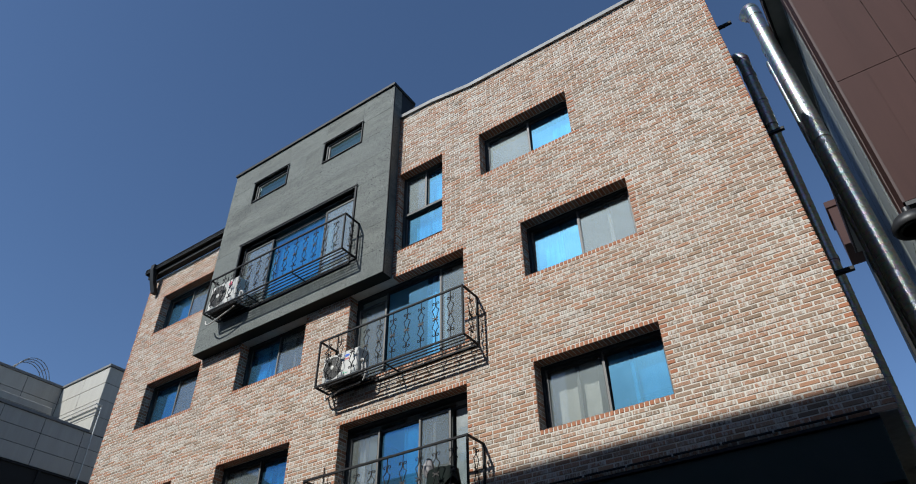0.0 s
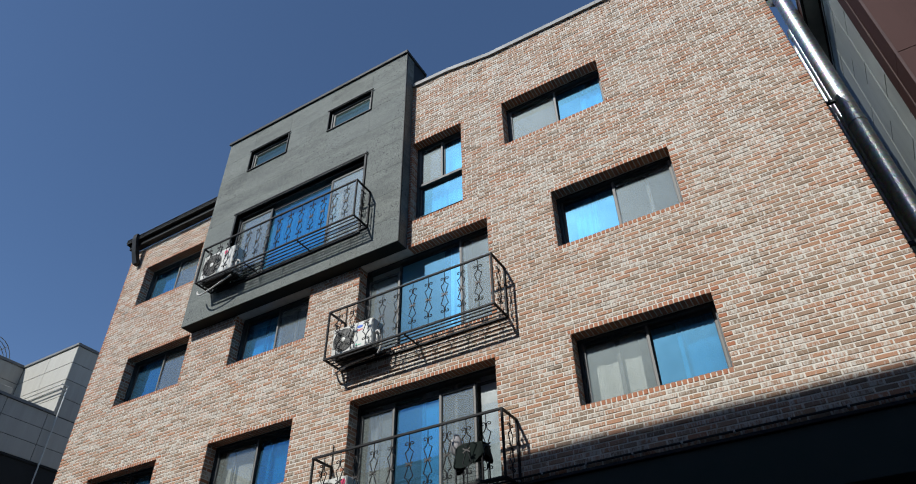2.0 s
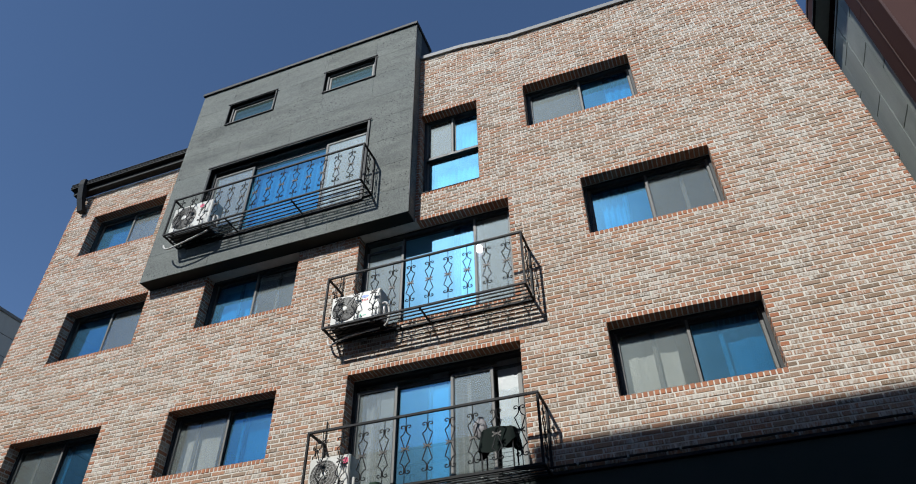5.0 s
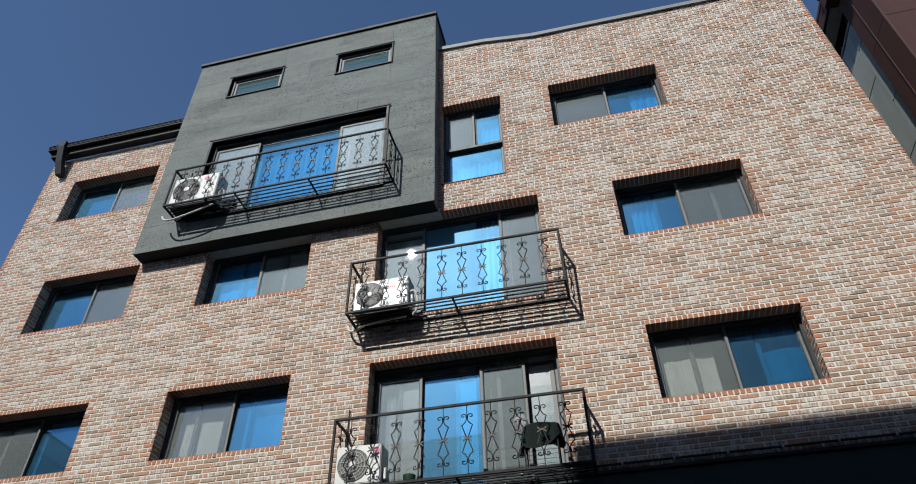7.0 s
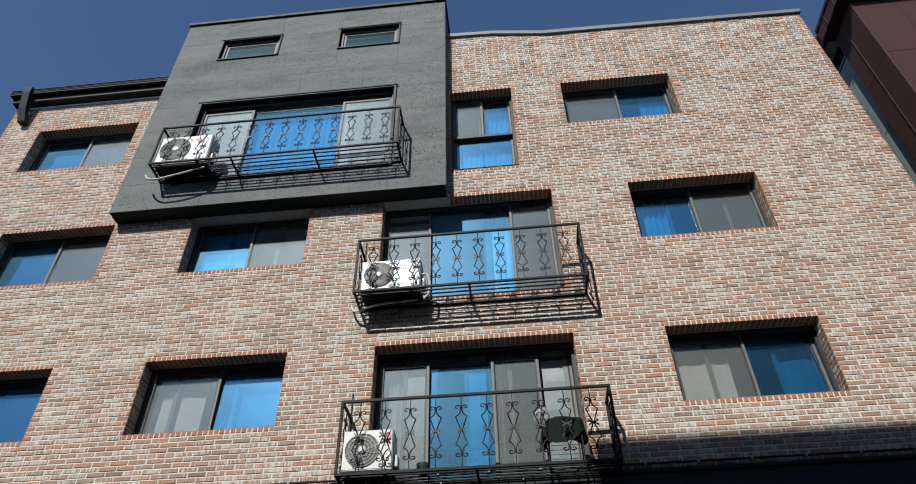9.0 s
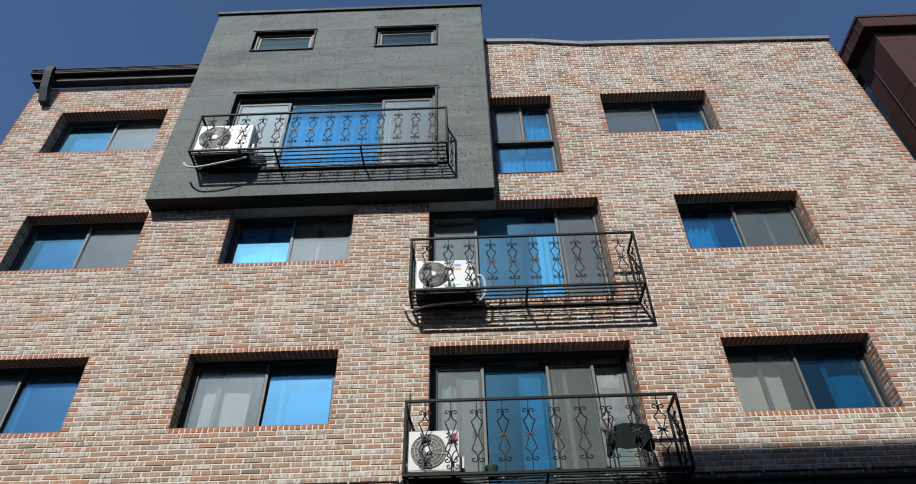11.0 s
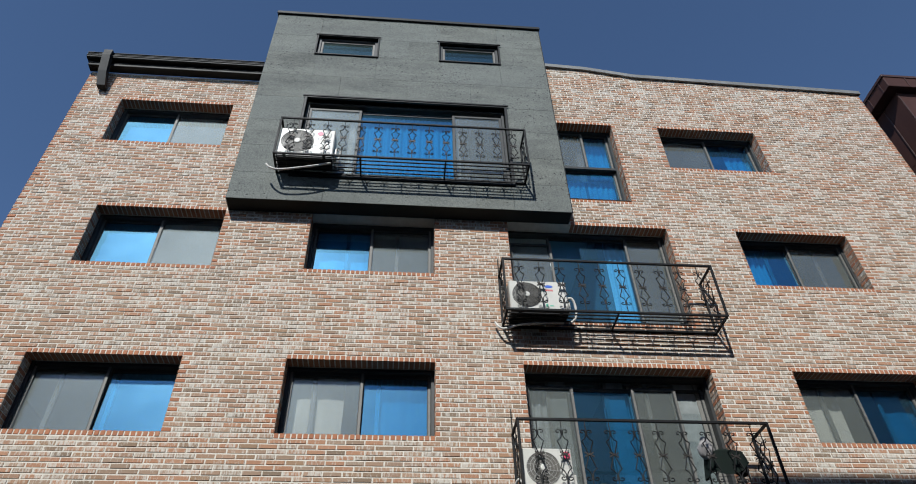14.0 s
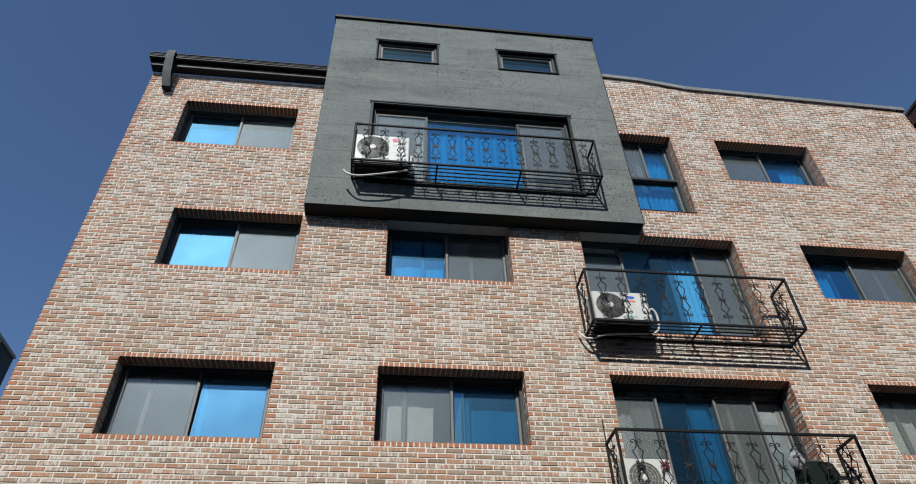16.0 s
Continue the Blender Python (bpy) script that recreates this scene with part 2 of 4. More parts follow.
GREYSTONE = panel_material("grey_stone_panel", (0.20, 0.215, 0.20), (0.255, 0.27, 0.25), 0.35)
PALE = panel_material("pale_grey_panel", (0.31, 0.295, 0.26), (0.37, 0.355, 0.315), 0.6)
CURTAIN = cloth_material("white_curtain", (0.34, 0.352, 0.355), (0.47, 0.48, 0.48))
BLIND = cloth_material("cream_blind", (0.60, 0.57, 0.49), (0.72, 0.69, 0.61))
SHEER = cloth_material("blue_grey_sheer", (0.11, 0.135, 0.145), (0.19, 0.215, 0.22))
FROST = painted("frosted_glass", (0.20, 0.22, 0.215), 0.35, 0.0, 0.25, 7, 0.5)
INNER = painted("grey_inner_frame", (0.15, 0.145, 0.13), 0.6, 0.0, 0.2, 8)
PLASTER = painted("plain_plaster", (0.42, 0.41, 0.39), 0.9, 0.0, 0.15, 1.5)
# the dimness of the rooms is put into this wall colour
ROOMDARK = painted("shaded_room_wall", (0.16, 0.155, 0.15), 0.9, 0.0, 0.2, 1.5)
TARP = painted("dark_green_tarpaulin", (0.006, 0.0105, 0.0085), 0.85, 0.0, 0.4, 12, 0.4, 0.15)
BAG = painted("grey_cloth_bag", (0.22, 0.21, 0.21), 0.8, 0.0, 0.25, 14, 0.5)
SIGN = painted("dark_green_fascia", (0.009, 0.017, 0.014), 0.8, 0.0, 0.3, 2)
ASPHALT = asphalt_material()
PAVE = painted("concrete_paving", (0.22, 0.215, 0.205), 0.9, 0.0, 0.2, 4)
TAN = painted("grey_render_wall", (0.48, 0.475, 0.465), 0.9, 0.0, 0.2, 1.2)


# ---- mesh helpers ----
def mesh_of(name, verts, faces, mat, smooth=False):
    me = bpy.data.meshes.new(name)
    me.from_pydata([tuple(v) for v in verts], [], faces)
    me.materials.append(mat)
    if smooth:
        me.polygons.foreach_set("use_smooth", [True] * len(me.polygons))
    me.update()
    return me


def bm_mesh(name, bm, mat, smooth=False):
    bmesh.ops.recalc_face_normals(bm, faces=bm.faces)
    me = bpy.data.meshes.new(name)
    bm.to_mesh(me)
    bm.free()
    me.materials.append(mat)
    if smooth:
        me.polygons.foreach_set("use_smooth", [True] * len(me.polygons))
        me.set_sharp_from_angle(angle=radians(40))
    return me


def part(name, data, mat, parent, label="", smooth=False):
    """Links a bmesh or mesh as one object under a thing or a part."""
    if not isinstance(data, bpy.types.Mesh):
        data = bm_mesh(name, data, mat, smooth)
    ob = new(name, data)
    ob.parent = parent
    if label:
        ob["label"] = label
    return ob


def thing(name, at, label, category, group="", kind=""):
    ob = new(name)
    ob.empty_display_size = 0.1
    ob.location = at
    return tagged(ob, label, category, group, kind)


def box(bm, x0, x1, y0, y1, z0, z1, bevel=0.0):
    """A box, its edges rounded off by bevel, into bm."""
    r = bmesh.ops.create_cube(bm, size=1.0, matrix=Matrix.Translation(((x0 + x1) / 2, (y0 + y1) / 2, (z0 + z1) / 2)) @ Matrix.Diagonal((abs(x1 - x0), abs(y1 - y0), abs(z1 - z0), 1)))
    if bevel:
        es = list({e for v in r["verts"] for e in v.link_edges})
        bmesh.ops.bevel(bm, geom=es, offset=bevel, segments=1, affect="EDGES")
    return bm


def boxes(*rows, bevel=0.0):
    bm = bmesh.new()
    for r in rows:
        box(bm, *r, bevel=bevel)
    return bm


def tube(bm, pts, r, sides=6, closed=False):
    """A round bar along the points, into bm."""
    pts = [Vector(p) for p in pts]
    rings = []
    up = None
    for i, p in enumerate(pts):
        a, b = pts[max(i - 1, 0)], pts[min(i + 1, len(pts) - 1)]
        d = (b - a).normalized()
        if up is None:
            up = d.orthogonal().normalized()
        up = (up - d * up.dot(d))
        up = up.normalized() if up.length > 1e-6 else d.orthogonal().normalized()
        side = d.cross(up)
        rings.append([bm.verts.new(p + (up * math.cos(k * math.tau / sides) + side * math.sin(k * math.tau / sides)) * r) for k in range(sides)])
    for a, b in zip(rings, rings[1:]):
        for k in range(sides):
            bm.faces.new((a[k], a[(k + 1) % sides], b[(k + 1) % sides], b[k]))
    bm.faces.new(rings[0][::-1])
    bm.faces.new(rings[-1])
    return bm


def lathe(bm, prof, m=None, sides=24):
    """A turned form about the z axis from rows of (radius, z), into bm."""
    rings = []
    m = m or Matrix.Identity(4)
    for r, z in prof:
        rings.append([bm.verts.new(m @ Vector((r * math.cos(k * math.tau / sides), r * math.sin(k * math.tau / sides), z))) for k in range(sides)])
    for a, b in zip(rings, rings[1:]):
        for k in range(sides):
            bm.faces.new((a[k], a[(k + 1) % sides], b[(k + 1) % sides], b[k]))
    bm.faces.new(rings[0][::-1])
    bm.faces.new(rings[-1])
    return bm


def slab_with_holes(x0, x1, z0, z1, y0, y1, holes):
    """An upright slab with rectangular openings cut through it (holes: x0, x1, z0, z1)."""
    xs = sorted({x0, x1, *[min(max(h[i], x0), x1) for h in holes for i in (0, 1)]})
    zs = sorted({z0, z1, *[min(max(h[i], z0), z1) for h in holes for i in (2, 3)]})
    solid = lambda a, b: not any(h[0] < a < h[1] and h[2] < b < h[3] for h in holes)
    nx, nz = len(xs) - 1, len(zs) - 1
    grid = [[solid((xs[i] + xs[i + 1]) / 2, (zs[j] + zs[j + 1]) / 2) for j in range(nz)] for i in range(nx)]
    verts, faces, seen = [], [], {}

    def v(x, y, z):
        key = (round(x, 5), round(y, 5), round(z, 5))
        if key not in seen:
            seen[key] = len(verts)
            verts.append(key)
        return seen[key]

    for i in range(nx):
        for j in range(nz):
            if not grid[i][j]:
                continue
            a, b, c, d = xs[i], xs[i + 1], zs[j], zs[j + 1]
            faces.append((v(a, y0, c), v(b, y0, c), v(b, y0, d), v(a, y0, d)))
            faces.append((v(b, y1, c), v(a, y1, c), v(a, y1, d), v(b, y1, d)))
            if i == 0 or not grid[i - 1][j]:
                faces.append((v(a, y1, c), v(a, y0, c), v(a, y0, d), v(a, y1, d)))
            if i == nx - 1 or not grid[i + 1][j]:
                faces.append((v(b, y0, c), v(b, y1, c), v(b, y1, d), v(b, y0, d)))
            if j == 0 or not grid[i][j - 1]:
                faces.append((v(a, y1, c), v(b, y1, c), v(b, y0, c), v(a, y0, c)))
            if j == nz - 1 or not grid[i][j + 1]:
                faces.append((v(a, y0, d), v(b, y0, d), v(b, y1, d), v(a, y1, d)))
    return verts, faces


# ---- the brick building ----
WALL = 8.5            # plane of the brick faces
COURSE, LONG = 0.0685, 0.238
JOINT_Z, JOINT_X = 0.0165, 0.019
Z0 = 6.59             # head of the second-floor openings
X_L, X_R = -13.98, 1.80
x_right = lambda z: 1.80 + (13.5 - z) * 0.022
BASE = Z0 - 28 * COURSE
lv = lambda k: Z0 + k * COURSE
# openings: x0, x1, z0, z1
OPEN = {
    "w8": (-12.78, -10.77, lv(-16), lv(0)), "w9": (-9.41, -7.385, lv(-16), lv(0)), "w10": (-2.265, -0.285, lv(-16), lv(0)),
    "d3": (-6.165, -3.468, BASE, lv(0)),
    "w4": (-12.755, -10.745, lv(23), lv(40)), "w5": (-9.385, -7.395, lv(23), lv(40)), "w6": (-2.27, -0.285, lv(23), lv(40)),
    "d2": (-6.2, -3.475, lv(11), lv(40)),
    "w1": (-13.19, -11.16, lv(63), lv(80)), "w3": (-3.03, -1.048, lv(63), lv(80)), "n1": (-5.1, -3.943, lv(49), lv(80)),
}
BAY = (-10.72, -5.15, 9.335, 14.95)   # the grey bay: x0, x1, z0, z1
BAY_Y = 8.22
GUTTER_Z = 12.86


def roof_z(x):
    """Height of the wall's top under its coping."""
    if x < BAY[0]:
        return GUTTER_Z
    rows = ((-5.2, 13.93), (-4.2, 13.88), (-3.2, 13.71), (1.9, 13.585))
    for (a, za), (b, zb) in zip(rows, rows[1:]):
        if x <= b:
            return za + (zb - za) * min(max((x - a) / (b - a), 0), 1)
    return rows[-1][1]


holes = [(a, b, c, d) for a, b, c, d in OPEN.values()]
v, f = slab_with_holes(X_L + 0.012, X_R - 0.012, BASE, 13.9, WALL + 0.007, WALL + 0.36, holes + [(BAY[1], X_R, 13.53, 14.0), (X_L, BAY[0], GUTTER_Z, 14.0), (BAY[0] + 0.3, BAY[1] - 0.3, 9.9, 13.9)])
wall_south = tagged(new("wall_south", mesh_of("wall_south", v, f, MORTAR)), "reclaimed brick facade with pale mortar joints", "wall", kind="structure")
# the strip of wall that rises to the bay under the sloping coping
bm = bmesh.new()
prof = [(BAY[1], 13.53), (-5.2 + 0.05, 13.93), (-4.2, 13.88), (-3.2, 13.71), (1.788, 13.59)]
for y in (WALL + 0.007, WALL + 0.36):
    bm.faces.new([bm.verts.new((x, y, z)) for x, z in prof])
bm.verts.ensure_lookup_table()
n = len(prof)
for i in range(n):
    j = (i + 1) % n
    bm.faces.new([bm.verts[i], bm.verts[j], bm.verts[n + j], bm.verts[n + i]])
part("wall_top", bm, MORTAR, wall_south)
tagged(new("wall_west", bm_mesh("wall_west", boxes((X_L + 0.012, X_L + 0.31, WALL + 0.361, 19.0, BASE, 12.6)), MORTAR)), "plain side wall of the brick building", "wall", kind="structure")
# the east side is a little wider at its foot than at its top
bm = bmesh.new()
lo = [bm.verts.new((x, y, BASE)) for x, y in ((X_R - 0.3, WALL + 0.361), (X_R - 0.012, WALL + 0.361), (X_R - 0.012, WALL + 0.007), (x_right(BASE) - 0.012, WALL + 0.007), (x_right(BASE) - 0.012, 19.0), (X_R - 0.3, 19.0))]
hi = [bm.verts.new((x, y, 13.5)) for x, y in ((X_R - 0.3, WALL + 0.361), (X_R - 0.012, WALL + 0.361), (X_R - 0.012, WALL + 0.007), (x_right(13.5) - 0.011, WALL + 0.007), (x_right(13.5) - 0.011, 19.0), (X_R - 0.3, 19.0))]
bm.faces.new(lo[::-1]), bm.faces.new(hi)
for i in range(6):
    bm.faces.new((lo[i], lo[(i + 1) % 6], hi[(i + 1) % 6], hi[i]))
tagged(new("wall_east", bm_mesh("wall_east", bm, MORTAR)), "plain side wall of the brick building", "wall", kind="structure")
tagged(new("wall_north", bm_mesh("wall_north", boxes((X_L, X_R, 19.0, 19.25, 0, 13.4)), PLASTER)), "plain rear wall of the building", "wall", kind="structure")
tagged(new("roof", bm_mesh("roof", boxes((X_L + 0.32, X_R - 0.32, WALL + 0.32, 19.0, 12.4, 12.55)), PLASTER)), "flat concrete roof behind the parapet", "roof", kind="structure")
for z in (4.42, 7.1, 9.78):
    tagged(new("floor", bm_mesh("floor", boxes((X_L + 0.32, X_R - 0.32, WALL + 0.37, 19.0, z - 0.12, z)), PLASTER)), "plain floor slab inside the building", "floor", kind="structure")
# inner walls in a darkened colour, so the rooms read as unlit
tagged(new("wall_inner", bm_mesh("wall_inner", boxes((X_L + 0.32, X_R - 0.32, 12.2, 12.35, 4.45, 12.38)), ROOMDARK)), "plain inner wall behind the rooms, darkened to look unlit", "wall", kind="structure")
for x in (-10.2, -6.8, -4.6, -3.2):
    tagged(new("wall_partition", bm_mesh("wall_partition", boxes((x, x + 0.12, WALL + 0.45, 12.19, 4.45, 12.38)), ROOMDARK)), "plain partition between rooms, darkened to look unlit", "wall", kind="structure")

# ---- ground floor: dark shop front under the brick ----
shop = tagged(new("shop_front", bm_mesh("shop_front", boxes((X_L, X_R, WALL + 0.35, WALL + 0.55, 0, BASE - 0.02)), SIGN)), "dark green shop front under the brick wall", "shop front", kind="structure")
part("fascia", boxes((X_L, X_R, WALL - 0.02, WALL + 0.34, 3.95, BASE - 0.06), bevel=0.01), SIGN, shop, "dark green fascia board")
part("soffit_trim", boxes((X_L, X_R, WALL - 0.05, WALL + 0.3, BASE - 0.055, BASE - 0.012), bevel=0.006), CAP, shop)
for x in np.arange(-12.0, 1.5, 2.9):
    part("pillar", boxes((x, x + 0.4, WALL + 0.02, WALL + 0.345, 0, 3.94), bevel=0.01), CAP, shop)
conduit = thing("cable_conduit", (X_L, WALL - 0.03, BASE + 0.05), "thin dark conduit clipped along the foot of the brick wall", "conduit")
bm = bmesh.new()
tube(bm, [(0.1, 0, 0), (X_R - X_L - 0.05, 0, 0.0)], 0.014, 8)
part("pipe", bm, CAP, conduit)
clip_me = bm_mesh("clip", boxes((-0.012, 0.012, -0.02, 0.035, -0.02, 0.02), bevel=0.004), FRAME_EDGE)
for i in range(26):
    part("clip", clip_me, FRAME_EDGE, conduit).location = (0.3 + i * 0.6, 0, 0)

# ---- coping, gutter ----
coping = thing("coping", (BAY[1], WALL, 13.6), "grey folded metal coping along the sloping wall top", "coping", kind="structure")
prof = [(BAY[1] + 0.01, 13.93), (-4.2, 13.88), (-3.2, 13.71), (-0.8, 13.652), (X_R + 0.03, 13.59)]
for (xa, za), (xb, zb) in zip(prof, prof[1:]):
    bm = bmesh.new()
    sec = [(-0.05, -0.012), (-0.05, 0.088), (0.36, 0.11), (0.36, 0.0), (0.34, 0.0), (-0.035, -0.012)]
    ra = [bm.verts.new((xa - BAY[1] + 0.002, y, za - 13.6 + z)) for y, z in sec]
    rb = [bm.verts.new((xb - BAY[1] - 0.002, y, zb - 13.6 + z)) for y, z in sec]
    for i in range(6):
        j = (i + 1) % 6
        bm.faces.new((ra[i], ra[j], rb[j], rb[i]))
    bm.faces.new(ra[::-1]), bm.faces.new(rb)
    part("coping_length", bm, COPING, coping)

gutter = thing("roof_gutter", (-14.1, 8.3, GUTTER_Z), "black metal eaves gutter with a boxed fascia", "gutter")
part("fascia", boxes((0.1, 3.37, 0.035, 0.2, 0.0, 0.08), (0.1, 3.37, 0.022, 0.035, 0.055, 0.08), bevel=0.006), CAP, gutter)
part("recess", boxes((0.1, 3.37, 0.07, 0.2, 0.08, 0.125)), DARKP, gutter)
part("trough", boxes((0.06, 3.37, -0.05, 0.2, 0.125, 0.15), (0.06, 3.37, -0.062, -0.049, 0.13, 0.25), (0.06, 3.37, -0.075, -0.06, 0.165, 0.185), (0.06, 3.37, -0.072, -0.06, 0.21, 0.225), (0.06, 0.08, -0.05, 0.2, 0.15, 0.25), (0.06, 3.37, -0.077, -0.04, 0.247, 0.265), bevel=0.004), CAP, gutter)
bm = bmesh.new()
sec = [(0.45, -0.09, 0.28), (0.45, -0.09, 0.12), (0.47, 0.0, -0.26), (0.51, 0.10, -0.58)]
prev = None
for x, y, z in sec:
    ring = [bm.verts.new((x + a * 0.075, y + b * 0.06 + 0.02, z)) for a, b in ((-1, -1), (1, -1), (1, 1), (-1, 1))]
    if prev:
        for i in range(4):
            bm.faces.new((prev[i], prev[(i + 1) % 4], ring[(i + 1) % 4], ring[i]))
    else:
        bm.faces.new(ring[::-1])
    prev = ring
bm.faces.new(prev)
part("outlet", bm, CAP, gutter, "slanting black rainwater outlet")

# ---- grey bay ----
bay = thing("grey_bay", (BAY[0], BAY_Y, BAY[2]), "dark grey porous board bay jutting from the brick wall", "bay", kind="structure")
W, H, D = BAY[1] - BAY[0], BAY[3] - BAY[2], WALL - BAY_Y + 0.01
bw = (0.95, 4.62, 0.60, 2.69)         # tall window, in the bay's own metres: x0, x1, z0, z1
sw = ((0.93, 2.14, 4.17, 4.81), (3.42, 4.63, 4.17, 4.81))
v, f = slab_with_holes(0.012, W - 0.012, 0.05, H - 0.05, 0.012, 0.25, [bw, *sw])
part("core", mesh_of("core", v, f, CLAD), CLAD, bay)
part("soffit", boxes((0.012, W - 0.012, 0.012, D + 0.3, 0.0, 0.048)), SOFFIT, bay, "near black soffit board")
for x0 in (0.0, W - 0.011):
    part("cheek", boxes((x0, x0 + 0.011, 0.012, D, 0.0, H - 0.05)), CLAD, bay)
part("roof_cap", boxes((-0.03, W + 0.03, -0.04, D + 0.5, H - 0.045, H + 0.045), (-0.034, W + 0.034, -0.045, -0.03, H - 0.05, H + 0.02), bevel=0.006), CAP, bay, "black metal roof flashing")
part("rear_parapet", boxes((W - 0.25, W, D, D + 0.9, 4.4, H - 0.05)), CAP, bay)
cols = [0.0, 0.95, 2.14, 3.42, 4.63, W]
rws = [0.0, 0.62, 1.31, 2.02, 2.71, 3.42, 4.17, 4.81, H - 0.05]


def cut(rect, hole_list):
    """The parts of a rectangle that no hole covers."""
    a, b, c, d = rect
    for h in hole_list:
        if h[0] < b - 1e-4 and h[1] > a + 1e-4 and h[2] < d - 1e-4 and h[3] > c + 1e-4:
            out = []
            if h[0] > a + 0.02:
                out += cut((a, h[0], c, d), hole_list)
            if h[1] < b - 0.02:
                out += cut((h[1], b, c, d), hole_list)
            x0, x1 = max(a, h[0]), min(b, h[1])
            if h[2] > c + 0.02:
                out += cut((x0, x1, c, h[2]), hole_list)
            if h[3] < d - 0.02:
                out += cut((x0, x1, h[3], d), hole_list)
            return out
    return [rect]


for j, (za, zb) in enumerate(zip(rws, rws[1:])):
    cc = cols if j % 2 else [0.0, 1.5, 2.78, 4.0, W]
    for xa, xb in zip(cc, cc[1:]):
        for a, b, c, d in cut((xa, xb, za, zb), [bw, *sw]):
            bm = bmesh.new()
            box(bm, a + 0.0014, b - 0.0014, 0.0, 0.0115, c + 0.0014, d - 0.0014, bevel=0.0012)
            part("board", bm, CLAD, bay)
part("corner_trim", boxes((W - 0.002, W + 0.012, -0.004, 0.03, 0.0, H - 0.06)), CAP, bay)


# ---- windows ----
def curtain(x0, x1, z0, z1, y, mat, label, waves=0.11, deep=0.03, back=8.86):
    n = max(12, int((x1 - x0) / 0.018))
    verts, faces = [], []
    for i in range(n + 1):
        u = i / n * (x1 - x0)
        for k in range(5):
            d = deep * (0.55 + 0.45 * k / 4) * math.sin(u / waves * math.tau + 0.9 * math.sin(u * 5.1)) + 0.008 * noise.noise((u * 4, k * 0.6, x0))
            verts.append((x0 + u + 0.004 * math.sin(k + u * 9), y + d, z1 + (z0 - z1) * k / 4 + (0.012 * math.sin(u * 31) if k == 0 else 0)))
    for i in range(n):
        for k in range(4):
            a = i * 5 + k
            faces.append((a, a + 1, a + 6, a + 5))
    c = thing("curtain", (0, 0, 0), label, "curtain")
    ob = part("cloth", mesh_of("cloth", verts, faces, mat, True), mat, c)
    mod = ob.modifiers.new("thick", "SOLIDIFY")
    mod.thickness = 0.004
    bm = bmesh.new()
    tube(bm, [(x0 - 0.06, y, z1), (x1 + 0.06, y, z1)], 0.012, 8)
    part("rod", bm, WHITE, c)
    for x in (x0 - 0.03, x1 + 0.03):
        part("rod_bracket", boxes((x - 0.01, x + 0.01, back, y, z1 - 0.012, z1 + 0.012)), WHITE, c)
    return c


win_no = [0]


